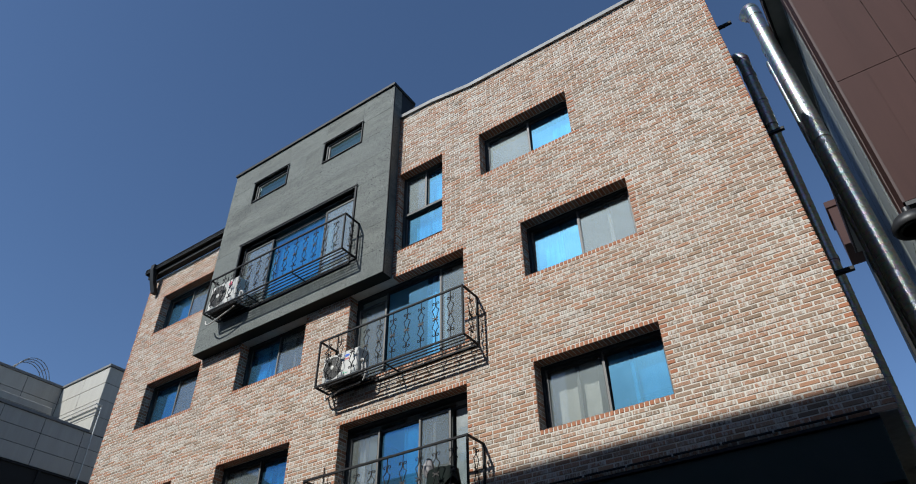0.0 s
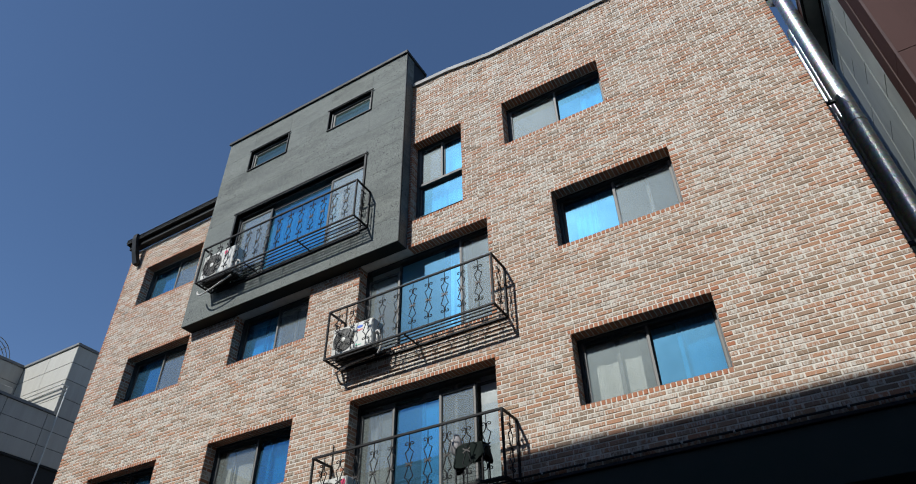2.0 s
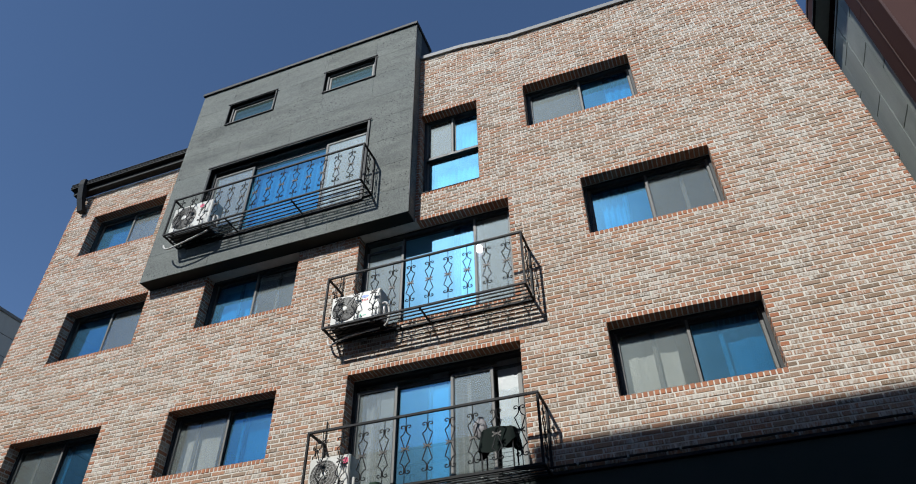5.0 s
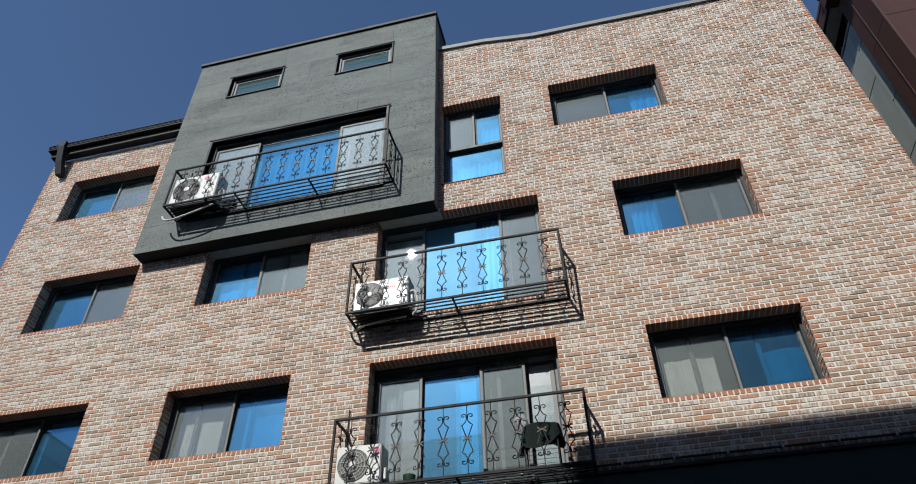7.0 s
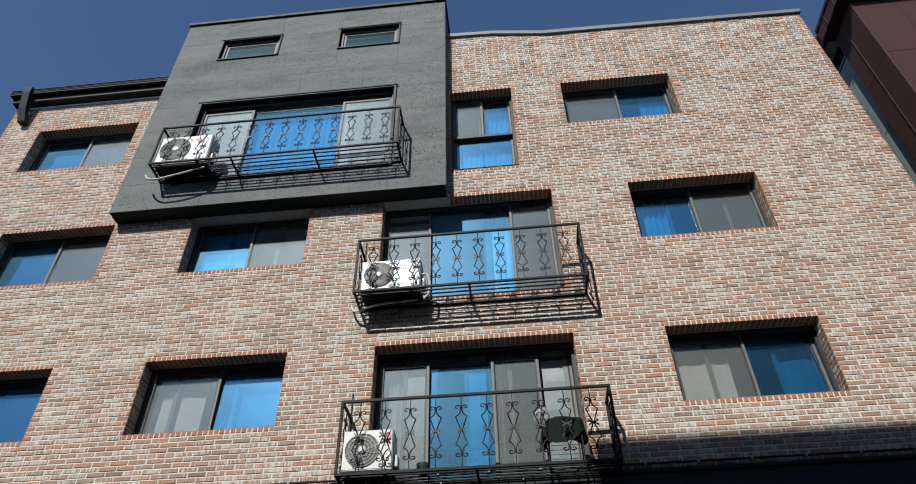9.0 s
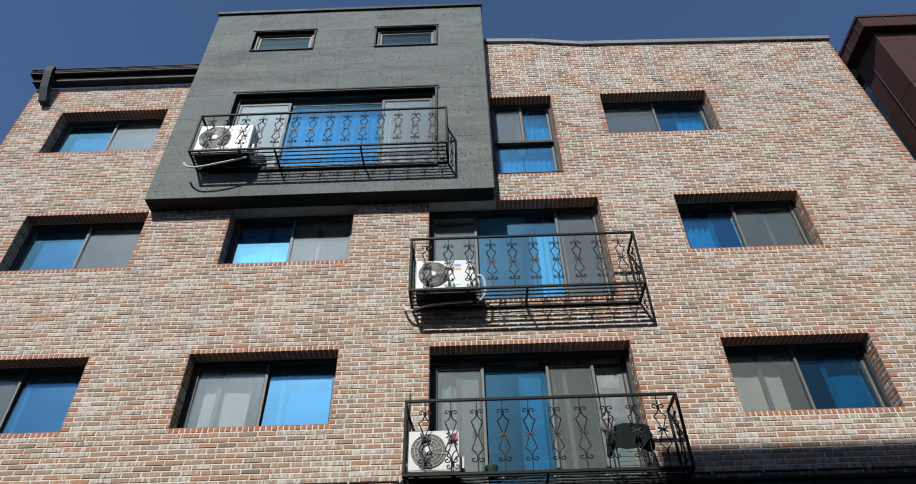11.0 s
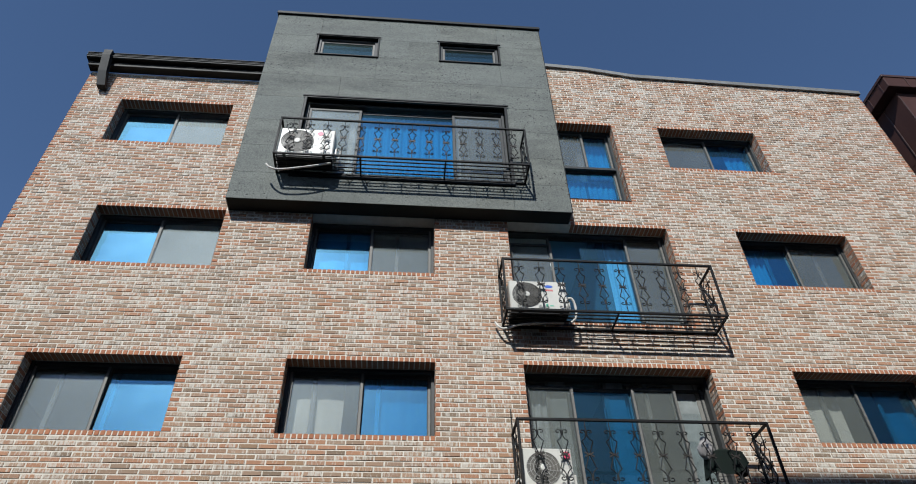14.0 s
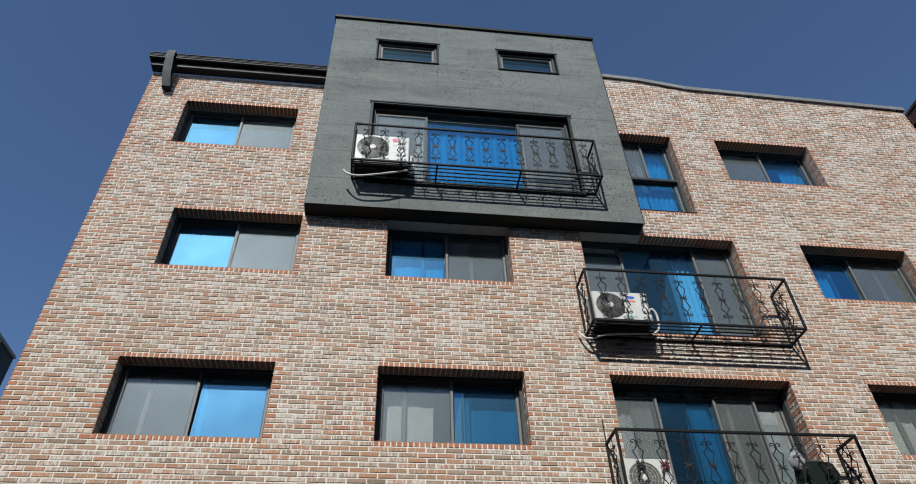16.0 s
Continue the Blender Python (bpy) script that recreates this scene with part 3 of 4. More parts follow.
def window(x0, x1, z0, z1, y, panes, label, frame_w=0.05, transom=None, head=0.0, worn=True, lean=0.0, bounce_sheet=0.2):
    """A sliding window in its opening. panes: rows of x from, x to, z from, z to (0..1 of the clear width and height), track, kind of filling."""
    win_no[0] += 1
    w = thing("window_%d" % win_no[0], (x0, y, z0), label, "window", kind="structure")
    W_, H_ = x1 - x0, z1 - z0
    fw = frame_w
    part("window_frame", boxes((0.004, fw, 0, 0.13, 0.004, H_ - 0.004), (W_ - fw, W_ - 0.004, 0, 0.13, 0.004, H_ - 0.004), (fw, W_ - fw, 0.002, 0.13, H_ - fw - head, H_ - 0.004), bevel=0.003), FRAME, w)
    # first box: unseen dark sheet, added to stop sunlight bouncing up to the head
    part("window_sill", boxes((0.008, W_ - 0.008, -bounce_sheet, -0.031, 0.006, 0.012), (fw, W_ - fw, -0.03, 0.13, 0.0, fw * 0.8), (fw, W_ - fw, 0.035, 0.045, fw * 0.8, fw * 1.15)), FRAME, w)
    if transom:
        part("transom", boxes((fw, W_ - fw, -0.004, 0.1, H_ * transom - 0.03, H_ * transom + 0.03), bevel=0.003), FRAME, w)
    cw, ch = W_ - 2 * fw, H_ - 2 * fw - head
    for a, b, c, d, track, kind in panes:
        xa, xb, za, zb = fw + a * cw, fw + b * cw, fw * 0.85 + c * (ch + fw * 0.15), fw * 0.85 + d * (ch + fw * 0.15)
        yy = 0.03 + track * 0.046
        s = 0.05
        fr = part("sash", boxes((xa, xa + s, yy, yy + 0.034, za, zb), (xb - s, xb, yy, yy + 0.034, za, zb), (xa + s, xb - s, yy, yy + 0.034, zb - s, zb), (xa + s, xb - s, yy, yy + 0.034, za, za + s), bevel=0.003), FRAME, w)
        if worn:
            part("bright_edge", boxes((xa + 0.004, xa + 0.036, yy - 0.003, yy, za + 0.01, zb - 0.01), (xb - 0.036, xb - 0.004, yy - 0.003, yy, za + 0.01, zb - 0.01)), SASH_EDGE, fr, "weathered grey metal edge strips")
        glass = {"blue": BLUE_GLASS, "clean": CLEAN_GLASS, "hazy": HAZY_GLASS, "low": DARK_GLASS}.get(kind, FRONT_GLASS)
        if kind == "screen":
            part("insect_screen", boxes((xa + s, xb - s, yy + 0.030, yy + 0.031, za + s, zb - s)), SCREEN, fr, "grey insect screen")
        bm = boxes((xa + s - 0.004, xb - s + 0.004, yy + 0.010, yy + 0.015, za + s - 0.004, zb - s + 0.004))
        for q in bm.verts:                          # the sashes lean back a little
            q.co.y += lean * (q.co.z - (za + zb) / 2)
        part("pane", bm, glass, fr)
    return w


def inner_sash(key, stops, frosted=()):
    """The inner pair of a double window: grey upright stiles and rails behind the outer panes."""
    x0, x1, z0, z1 = OPEN[key]
    s = thing("inner_window", (x0, WALL + 0.356, z0), "grey framed inner sliding sashes behind the outer window", "window", kind="structure")
    for u in stops:
        x = (x1 - x0) * u
        part("stile", boxes((x - 0.03, x + 0.03, 0, 0.03, 0.03, z1 - z0 - 0.03), bevel=0.004), INNER, s)
    for u0, u1 in frosted:
        part("frosted_pane", boxes(((x1 - x0) * u0, (x1 - x0) * u1, 0.012, 0.017, 0.05, z1 - z0 - 0.05)), FROST, s, "frosted glass")
    part("rail", boxes((0.03, x1 - x0 - 0.03, 0.031, 0.05, 0.0, 0.07), (0.03, x1 - x0 - 0.03, 0.031, 0.05, z1 - z0 - 0.07, z1 - z0), bevel=0.004), INNER, s)


for key, stops in (("w8", (0.2, 0.56)), ("w9", (0.19, 0.62)), ("w10", (0.27, 0.70)), ("d3", (0.14, 0.45, 0.67, 0.95)), ("w6", (0.3, 0.75)), ("w5", (0.3, 0.7))):
    inner_sash(key, stops, ((0.15, 0.24), (0.455, 0.55), (0.83, 0.94)) if key == "d3" else ())
WY = WALL + 0.22
TWO_BS = [(0, 0.5, 0, 1, 1, "blue"), (0.48, 1, 0, 1, 0, "screen")]
TWO_SB = [(0, 0.52, 0, 1, 0, "screen"), (0.5, 1, 0, 1, 1, "blue")]
for key in ("w1", "w4", "w5", "w6"):
    window(*OPEN[key], WY, TWO_BS, "dark framed sliding window, blue glass beside a grey insect screen", lean=0.027)
for key in ("w3", "w8", "w9", "w10"):
    window(*OPEN[key], WY, TWO_SB, "dark framed sliding window, grey insect screen beside blue glass", lean=0.027)
window(*OPEN["d2"], WY, [(0, 0.27, 0, 0.9, 0, "screen"), (0.25, 0.77, 0, 1, 1, "hazy"), (0.75, 1, 0, 1, 0, "screen")], "wide dark framed balcony window with blue middle pane")
window(*OPEN["d3"], WY + 0.01, [(0, 0.26, 0, 0.93, 0, "screen"), (0.24, 0.6, 0, 0.93, 1, "blue"), (0.58, 0.83, 0, 0.93, 0, "screen"), (0.81, 1, 0, 0.95, 2, "clear")], "wide dark framed balcony window, its end sash slid open", lean=0.012)
door_win = bpy.data.objects["window_%d" % win_no[0]]
wide = OPEN["d3"][1] - OPEN["d3"][0]
for u in (0.075, 0.13, 0.19):
    part("white_stile", boxes((wide - u, wide - u + 0.028, 0.142, 0.17, 0.05, 1.80), bevel=0.004), WHITE, door_win, "white inner sash stile")
window(*OPEN["n1"], WY - 0.03, [(0, 0.52, 0.50, 1, 0, "screen"), (0.5, 1, 0.50, 1, 1, "blue"), (0, 1, 0, 0.48, 1, "blue")], "tall dark framed window with a fixed lower pane", transom=0.49)
bx, by, bz = BAY[0], BAY_Y, BAY[2]
window(bx + bw[0], bx + bw[1], bz + bw[2], bz + bw[3], by + 0.09, [(0, 0.27, 0, 0.96, 0, "screen"), (0.25, 0.76, 0, 0.96, 1, "clean"), (0.74, 1, 0, 0.96, 0, "screen")], "wide dark framed balcony window in the grey bay", worn=False, bounce_sheet=0.06)
for s0 in sw:
    window(bx + s0[0], bx + s0[1], bz + s0[2], bz + s0[3], by + 0.045, [(0, 1, 0, 1, 0, "low")], "small low black framed window in the grey bay", frame_w=0.06, head=0.0, bounce_sheet=0.04)
# black trims round the bay's openings
for i, (a, b, c, d) in enumerate((bw, *sw)):
    t = 0.05 if i == 0 else 0.03
    part("window_trim", boxes((a - t, a, -0.03, 0.09, c - t, d + t), (b, b + t, -0.03, 0.09, c - t, d + t), (a, b, -0.03, 0.09, d, d + t), (a, b, -0.03, 0.09, c - t, c), (a - 0.03 - t, b + 0.03 + t, -0.045, -0.02, d + t * 0.6, d + t + 0.015), bevel=0.004), CAP, bay)
    # black sheet added behind the boards at the left of each opening
    part("black_back_sheet", boxes((a - 0.25, a - 0.003, 0.24, 0.26, c - 0.2, d + 0.1)), CAP, bay)

# curtains and blinds inside
Y_IN = WALL + 0.45
HEAD = 0.07
curtain(bx + 1.75, bx + 3.8, bz + 0.60, bz + bw[3] + HEAD, by + 0.36, CURTAIN, "white gathered curtain behind the bay window", 0.12, 0.03, by + 0.24)
for x0, x1, k0, k1, mat, lab, wv, dp in (
        (-4.48, -4.05, 11, 40, CURTAIN, "white gathered curtain drawn to one side", 0.1, 0.03),
        (-5.05, -4.0, 49, 62.3, CURTAIN, "white gathered half curtain behind the lower pane", 0.1, 0.03),
        (-4.45, -4.0, 64, 80, CURTAIN, "white gathered curtain in the tall window", 0.1, 0.03),
        (-2.2, -1.45, -16, 0, BLIND, "cream flat curtain behind the insect screen", 0.3, 0.01),
        (-0.86, -0.31, -16, 0, SHEER, "flat sheer blind at the window's edge", 0.5, 0.008),
        (-9.35, -8.62, -16, 0, BLIND, "cream flat curtain behind the insect screen", 0.3, 0.01),
        (-8.12, -7.43, -16, 0, SHEER, "flat sheer blind behind the blue pane", 0.5, 0.008),
        (-9.3, -8.45, 23, 40, CURTAIN, "flat white curtain drawn across the blue pane", 0.5, 0.012),
        (-2.05, -1.62, 23, 40, CURTAIN, "white curtain gathered behind the blue pane", 0.1, 0.04),
        (-1.6, -1.1, 63, 80, CURTAIN, "white curtain behind the blue pane", 0.14, 0.02),
        (-6.1, -5.55, -28, 0, CURTAIN, "pale gathered curtain behind the insect screen", 0.12, 0.03),
        (-4.98, -4.62, -28, 0, SHEER, "pale sheer curtain behind the blue pane", 0.1, 0.03)):
    curtain(x0, x1, lv(k0) - 0.04, lv(k1) + HEAD if k0 != 49 else lv(k1) + 0.02, Y_IN - (0.014 if mat is BLIND else 0.0), mat, lab, wv, dp)


# ---- balconies ----
def scroll_mesh():
    """One wrought scroll baluster, 1 m tall in unit height, centred on its middle."""
    bm = bmesh.new()
    for sx in (1, -1):
        for sz in (1, -1):
            pts = []
            for k in range(15):                      # the curl
                a = radians(-150 + 30 * k)
                r = 0.010 + 0.0025 * k
                pts.append((0.046 + r * math.cos(a), 0.335 + 0.95 * r * math.sin(a)))
            pts = pts[:13] + [(0.012, 0.325), (0.006, 0.29)]
            pts += [(0.016, 0.255), (0.034, 0.225), (0.058, 0.205), (0.068, 0.195), (0.062, 0.178), (0.045, 0.125), (0.028, 0.07), (0.012, 0.018), (0.006, 0.0)]
            tube(bm, [(sx * x, 0, sz * z) for x, z in pts], 0.0075, 5)
    tube(bm, [(0, 0, 0.30), (0, 0, 0.5)], 0.006, 6)
    tube(bm, [(0, 0, -0.30), (0, 0, -0.5)], 0.006, 6)
    return bm_mesh("scroll", bm, BLACK, True)


def leaf_mesh():
    """The forged clasp with four leaf tips at the waist of a scroll."""
    bm = bmesh.new()
    box(bm, -0.014, 0.014, -0.011, 0.011, -0.014, 0.014, bevel=0.004)
    for sx in (1, -1):
        for sz in (1, -1):
            ring = [(0.008, -0.006), (0.034, 0.006), (0.058, 0.022), (0.054, 0.034), (0.040, 0.030), (0.030, 0.018), (0.010, 0.012)]
            a = [bm.verts.new((sx * x, -0.007, sz * z)) for x, z in ring]
            b = [bm.verts.new((sx * x, 0.007, sz * z)) for x, z in ring]
            bm.faces.new(a), bm.faces.new(b[::-1])
            for i in range(len(ring)):
                j = (i + 1) % len(ring)
                bm.faces.new((a[i], a[j], b[j], b[i]))
    return bm_mesh("leaf_clasp", bm, FLOWER)


SCROLL, LEAF = scroll_mesh(), leaf_mesh()


def balcony(x0, x1, z0, z1, y0, wall, count, cross, label):
    b = thing("iron_balcony", (x0, y0, z0), label, "balcony", "iron balconies")
    W_, H_, D_ = x1 - x0, z1 - z0, wall - y0
    q = 0.016
    bar = lambda nm, *r: part(nm, boxes(r, bevel=0.003), BLACK, b)
    bar("top_rail", -q, W_ + q, -q, q, H_ - 0.034, H_)
    bar("bottom_rail", -q, W_ + q, -q, q, -0.017, 0.017)
    for x in (0, W_):
        bar("corner_post", x - q, x + q, -q + 0.0005, q - 0.0005, 0.018, H_ - 0.035)
        bar("side_rail", x - q, x + q, q + 0.001, D_ - 0.002, H_ - 0.033, H_ - 0.001)
        bar("side_rail", x - q, x + q, q + 0.001, D_ - 0.002, -0.016, 0.016)
        bar("wall_post", x - q + 0.001, x + q - 0.001, D_ - 0.035, D_ - 0.003, 0.018, H_ - 0.036)
    bar("wall_rail", q, W_ - q, D_ - 0.035, D_ - 0.004, -0.018, 0.016)
    for k in range(1, 5):
        y = k * (D_ - 0.02) / 5
        bar("floor_bar", q + 0.001, W_ - q - 0.001, y - 0.011, y + 0.011, -0.008, 0.010)
    for c in cross:
        bar("cross_bar", W_ * c - 0.014, W_ * c + 0.014, q, D_ - 0.036, -0.03, -0.009)
    part("finial", boxes((-0.006, 0.006, D_ - 0.02, D_ - 0.008, H_ - 0.03, H_ + 0.34)), BLACK, b)
    step = W_ / (count + 0.55)
    hh = H_ - 0.05
    spots = [(step * (0.75 + i), 0.0, 0.0) for i in range(count)] + [(x, D_ * 0.5, 90.0) for x in (0.0, W_)]
    for x, y, turn in spots:
        s = part("scroll", SCROLL, BLACK, b)
        s.matrix_local = Matrix.Translation((x, y, 0.017 + hh / 2)) @ pose(0, 0, 0, 0, 0, turn) @ Matrix.Diagonal((1, 1, hh, 1))
        c = part("leaf_clasp", LEAF, FLOWER, s, "bronzed iron leaf clasp")
        c.matrix_local = Matrix.Diagonal((1, 1, 1 / hh, 1)) @ pose(0, -0.004, 0, 0, random.uniform(-6, 6), 0)
    bolt = bmesh.new()
    lathe(bolt, [(0.014, 0), (0.014, 0.008), (0.006, 0.014)], pose(0, 0, 0, 90), 10)
    bolt_me = bm_mesh("bolt", bolt, FRAME_EDGE)
    for u in (0.0, 0.36, 0.66, 1.0):
        part("bolt", bolt_me, FRAME_EDGE, b, "bare steel bolt").location = (W_ * u, D_ - 0.037, 0.0 if 0 < u < 1 else 0.06)
    return b


B1 = (-10.02, -5.88, 9.965, 10.885, 7.79, BAY_Y)
B2 = (-6.41, -3.215, 7.20, 8.145, 8.05, WALL)
B3 = (-6.40, -3.195, 4.62, 5.545, 8.06, WALL)
balcony(*B1, 14, (0.333, 0.667), "black wrought iron balcony with scroll balusters on the grey bay")
balcony(*B2, 10, (0.5,), "black wrought iron balcony with scroll balusters on the brick wall")
balcony(*B3, 10, (0.5,), "black wrought iron balcony with scroll balusters, tarpaulin at its end")


# ---- air conditioners ----
def ac_unit(x, y, z, w, h, d, rings, badge, label):
    """An outdoor unit; x, y, z: lower left front corner."""
    a = thing("air_conditioner", (x, y, z), label, "air conditioner", "outdoor units")
    part("casing", boxes((0, w, 0, d, 0, h), bevel=0.012), WHITE, a)
    part("front_panel", boxes((0.012, w * 0.985, -0.006, 0.001, 0.02, h - 0.015), bevel=0.003), WHITE, a)
    r = h * 0.41
    cx, cz = r + 0.035, h * 0.5
    face = pose(cx, -0.006, cz, 90)
    bm = bmesh.new()
    lathe(bm, [(r, 0.0), (r, 0.003), (r * 0.97, 0.004)], face, 36)
    part("fan_opening", bm, DARKP if rings else FANDARK, a, "dark round fan opening")
    bm = bmesh.new()
    for i in range(9 if rings else 5):
        rr = r * (0.22 + 0.76 * i / (8 if rings else 4))
        tube(bm, [face @ Vector((rr * math.cos(k * math.tau / 32), rr * math.sin(k * math.tau / 32), 0.012 + 0.006 * (1 - (rr / r) ** 2))) for k in range(33)], 0.0042 if rings else 0.003, 4)
    g = part("fan_grille", bm, GRILLE if rings else FRAME_EDGE, a, "round wire fan grille")
    bm = bmesh.new()
    for k in range(12):
        an = k * math.tau / 12
        tube(bm, [face @ Vector((rr * math.cos(an + rr * 1.6), rr * math.sin(an + rr * 1.6), 0.013)) for rr in np.linspace(r * 0.2, r, 6)], 0.003, 4)
    part("grille_spokes", bm, GRILLE if rings else FRAME_EDGE, a)
    bm = bmesh.new()
    lathe(bm, [(r * 0.19, 0.01), (r * 0.19, 0.022), (r * 0.12, 0.026)], face, 20)
    part("hub", bm, WHITE, a, "pale round hub")
    bx0 = cx + r + 0.03
    if badge == "pink":
        bm = bmesh.new()
        lathe(bm, [(0.048, 0.0), (0.048, 0.003)], pose(bx0 + 0.06, -0.006, h * 0.82, 90), 24)
        part("badge", bm, PINK, a, "round crimson badge")
        part("print_bar", boxes((bx0 + 0.03, bx0 + 0.05, -0.0085, -0.006, h * 0.58, h * 0.66), (bx0 + 0.07, bx0 + 0.1, -0.0085, -0.006, h * 0.58, h * 0.66)), GREYTXT, a)
        part("panel_line", boxes((bx0 - 0.01, w - 0.03, -0.0075, -0.006, h * 0.5, h * 0.505), (bx0 - 0.01, w - 0.03, -0.0075, -0.006, h * 0.35, h * 0.355)), GREYTXT, a)
    else:
        bm = bmesh.new()
        lathe(bm, [(0.06, 0.0), (0.06, 0.003)], pose(bx0 + 0.09, -0.006, h * 0.80, 90) @ Matrix.Diagonal((1, 0.42, 1, 1)), 28)
        part("badge", bm, BADGE_BLUE, a, "oval blue badge")
        part("print_bar", boxes(*[(bx0 + 0.04 + i * 0.028, bx0 + 0.06 + i * 0.028, -0.0085, -0.006, h * 0.64, h * 0.70) for i in range(4)]), BADGE_RED, a)
        part("sticker", boxes((bx0 + 0.02, bx0 + 0.05, -0.0085, -0.006, h * 0.1, h * 0.2), (bx0 + 0.07, bx0 + 0.13, -0.0085, -0.006, h * 0.12, h * 0.15)), BADGE_GREEN, a)
    part("side_cover", boxes((w + 0.001, w + 0.05, d * 0.25, d * 0.75, h * 0.12, h * 0.42), bevel=0.01), WHITE, a)
    # black plate added under the casing as the shade of its underside
    part("shade_plate", boxes((0.004, w - 0.004, 0.004, d - 0.004, -0.03, -0.0045), bevel=0.004), DARKP, a, "black plate standing in for the shaded underside")
    for u in (0.12, 0.82):
        part("foot", boxes((w * u, w * u + 0.05, -0.02, d + 0.02, -0.045, -0.031), bevel=0.004), DARKP, a)
    return a


ac_unit(B1[0] + 0.02, B1[4] + 0.06, B1[2] + 0.056, 0.90, 0.65, 0.31, True, "pink", "white outdoor unit with grey fan grille and crimson badge")
ac_unit(B2[0] + 0.07, B2[4] + 0.07, B2[2] + 0.056, 0.84, 0.52, 0.30, True, "blue", "white outdoor unit with ringed grille and blue oval badge")
ac_unit(B3[0] + 0.03, B3[4] + 0.06, B3[2] + 0.056, 0.60, 0.50, 0.29, False, "pink", "cream outdoor unit with wire grille and crimson badge")


def hose(pts, r, label, mat=HOSE):
    bm = bmesh.new()
    p = [Vector(q) for q in pts]
    out = []
    for i in range(len(p) - 1):
        a, b, c, d = p[max(i - 1, 0)], p[i], p[i + 1], p[min(i + 2, len(p) - 1)]
        for k in range(6):
            t = k / 6
            out.append(0.5 * ((2 * b) + (c - a) * t + (2 * a - 5 * b + 4 * c - d) * t * t + (3 * b - a - 3 * c + d) * t ** 3))
    out.append(p[-1])
    tube(bm, out, r, 8)
    return tagged(new("drain_hose", bm_mesh("drain_hose", bm, mat, True)), label, "hose")


hose([(B1[0] - 0.13, 7.98, 9.90), (B1[0] - 0.05, 7.95, 9.79), (B1[0] + 0.12, 7.92, 9.72), (B1[0] + 0.5, 7.90, 9.78), (B1[0] + 0.9, 7.92, 9.92)], 0.017, "off-white drain hose sagging under the balcony floor")
hose([(B1[0] + 0.95, 7.95, 10.3), (B1[0] + 1.02, 7.97, 10.25), (B1[0] + 1.0, 8.02, 10.1), (B1[0] + 0.97, 8.08, 10.02)], 0.02, "white insulated pipe beside the outdoor unit")
hose([(B2[0] - 0.12, 8.43, 7.24), (B2[0] - 0.07, 8.38, 7.12), (B2[0] + 0.03, 8.33, 7.07), (B2[0] + 0.3, 8.28, 7.12), (B2[0] + 0.85, 8.28, 7.15)], 0.016, "off-white drain hose under the balcony floor")
hose([(B2[0] + 0.87, 8.2, 7.50), (B2[0] + 0.98, 8.18, 7.52), (B2[0] + 1.03, 8.2, 7.40), (B2[0] + 1.02, 8.22, 7.22), (B2[0] + 0.95, 8.25, 7.14)], 0.018, "white insulated pipe looping from the outdoor unit")
hose([(B3[0] - 0.05, 8.4, 4.80), (B3[0] + 0.0, 8.3, 4.86), (B3[0] + 0.06, 8.25, 4.75)], 0.016, "off-white drain hose by the balcony corner")

# ---- things on the lowest balcony ----
stand = thing("draped_stand", (-3.78, 8.28, B3[2] + 0.03), "small wire stand draped with dark green tarpaulin", "stand")
bm = bmesh.new()
ring = []
for k in range(28):
    a = k * math.tau / 28
    cx, cy = math.cos(a), math.sin(a)
    sx, sy = abs(cx) ** 0.6 * math.copysign(0.24, cx), abs(cy) ** 0.6 * math.copysign(0.13, cy)
    fold = 1 + 0.06 * math.sin(5 * a) + 0.05 * math.sin(9 * a + 1)
    ring.append((sx, sy, fold, -0.20 - 0.10 * max(0, math.cos(a + 2.6)) - 0.05 * math.sin(3 * a)))
top = bm.verts.new((0.0, 0, 0.58))
r1 = [bm.verts.new((x * 0.75, y * 0.75, 0.575 + 0.01 * math.sin(k))) for k, (x, y, s, l) in enumerate(ring)]
r2 = [bm.verts.new((x, y, 0.55)) for x, y, s, l in ring]
r3 = [bm.verts.new((x * s * 1.03, y * s * 1.03, 0.55 + l * 0.5)) for x, y, s, l in ring]
r4 = [bm.verts.new((x * s * 1.12, y * s * 1.1, 0.55 + l)) for x, y, s, l in ring]
for k in range(28):
    j = (k + 1) % 28
    bm.faces.new((top, r1[k], r1[j]))
    for a, b in ((r1, r2), (r2, r3), (r3, r4)):
        bm.faces.new((a[k], b[k], b[j], a[j]))
part("tarpaulin", bm, TARP, stand, "dark green tarpaulin", True)
for x in (-0.2, 0.2):
    for y in (-0.1, 0.1):
        part("leg", boxes((x - 0.008, x + 0.008, y - 0.008, y + 0.008, 0, 0.54)), BLACK, stand)
bm = bmesh.new()
for i in range(6):
    tube(bm, [(-0.19, -0.1, 0.06 + i * 0.055), (0.19, -0.1, 0.06 + i * 0.055)], 0.003, 4)
part("wire_rack", bm, BLACK, stand, "thin black wire rack")
bm = bmesh.new()
bmesh.ops.create_icosphere(bm, subdivisions=3, radius=0.105)
for q in bm.verts:
    k = 1 + 0.22 * noise.noise(q.co * 14) + 0.1 * noise.noise(q.co * 30)
    q.co = Vector((q.co.x * 0.95 * k, q.co.y * 0.8 * k, q.co.z * 1.15 * k + (0.05 if q.co.z > 0.09 else 0)))
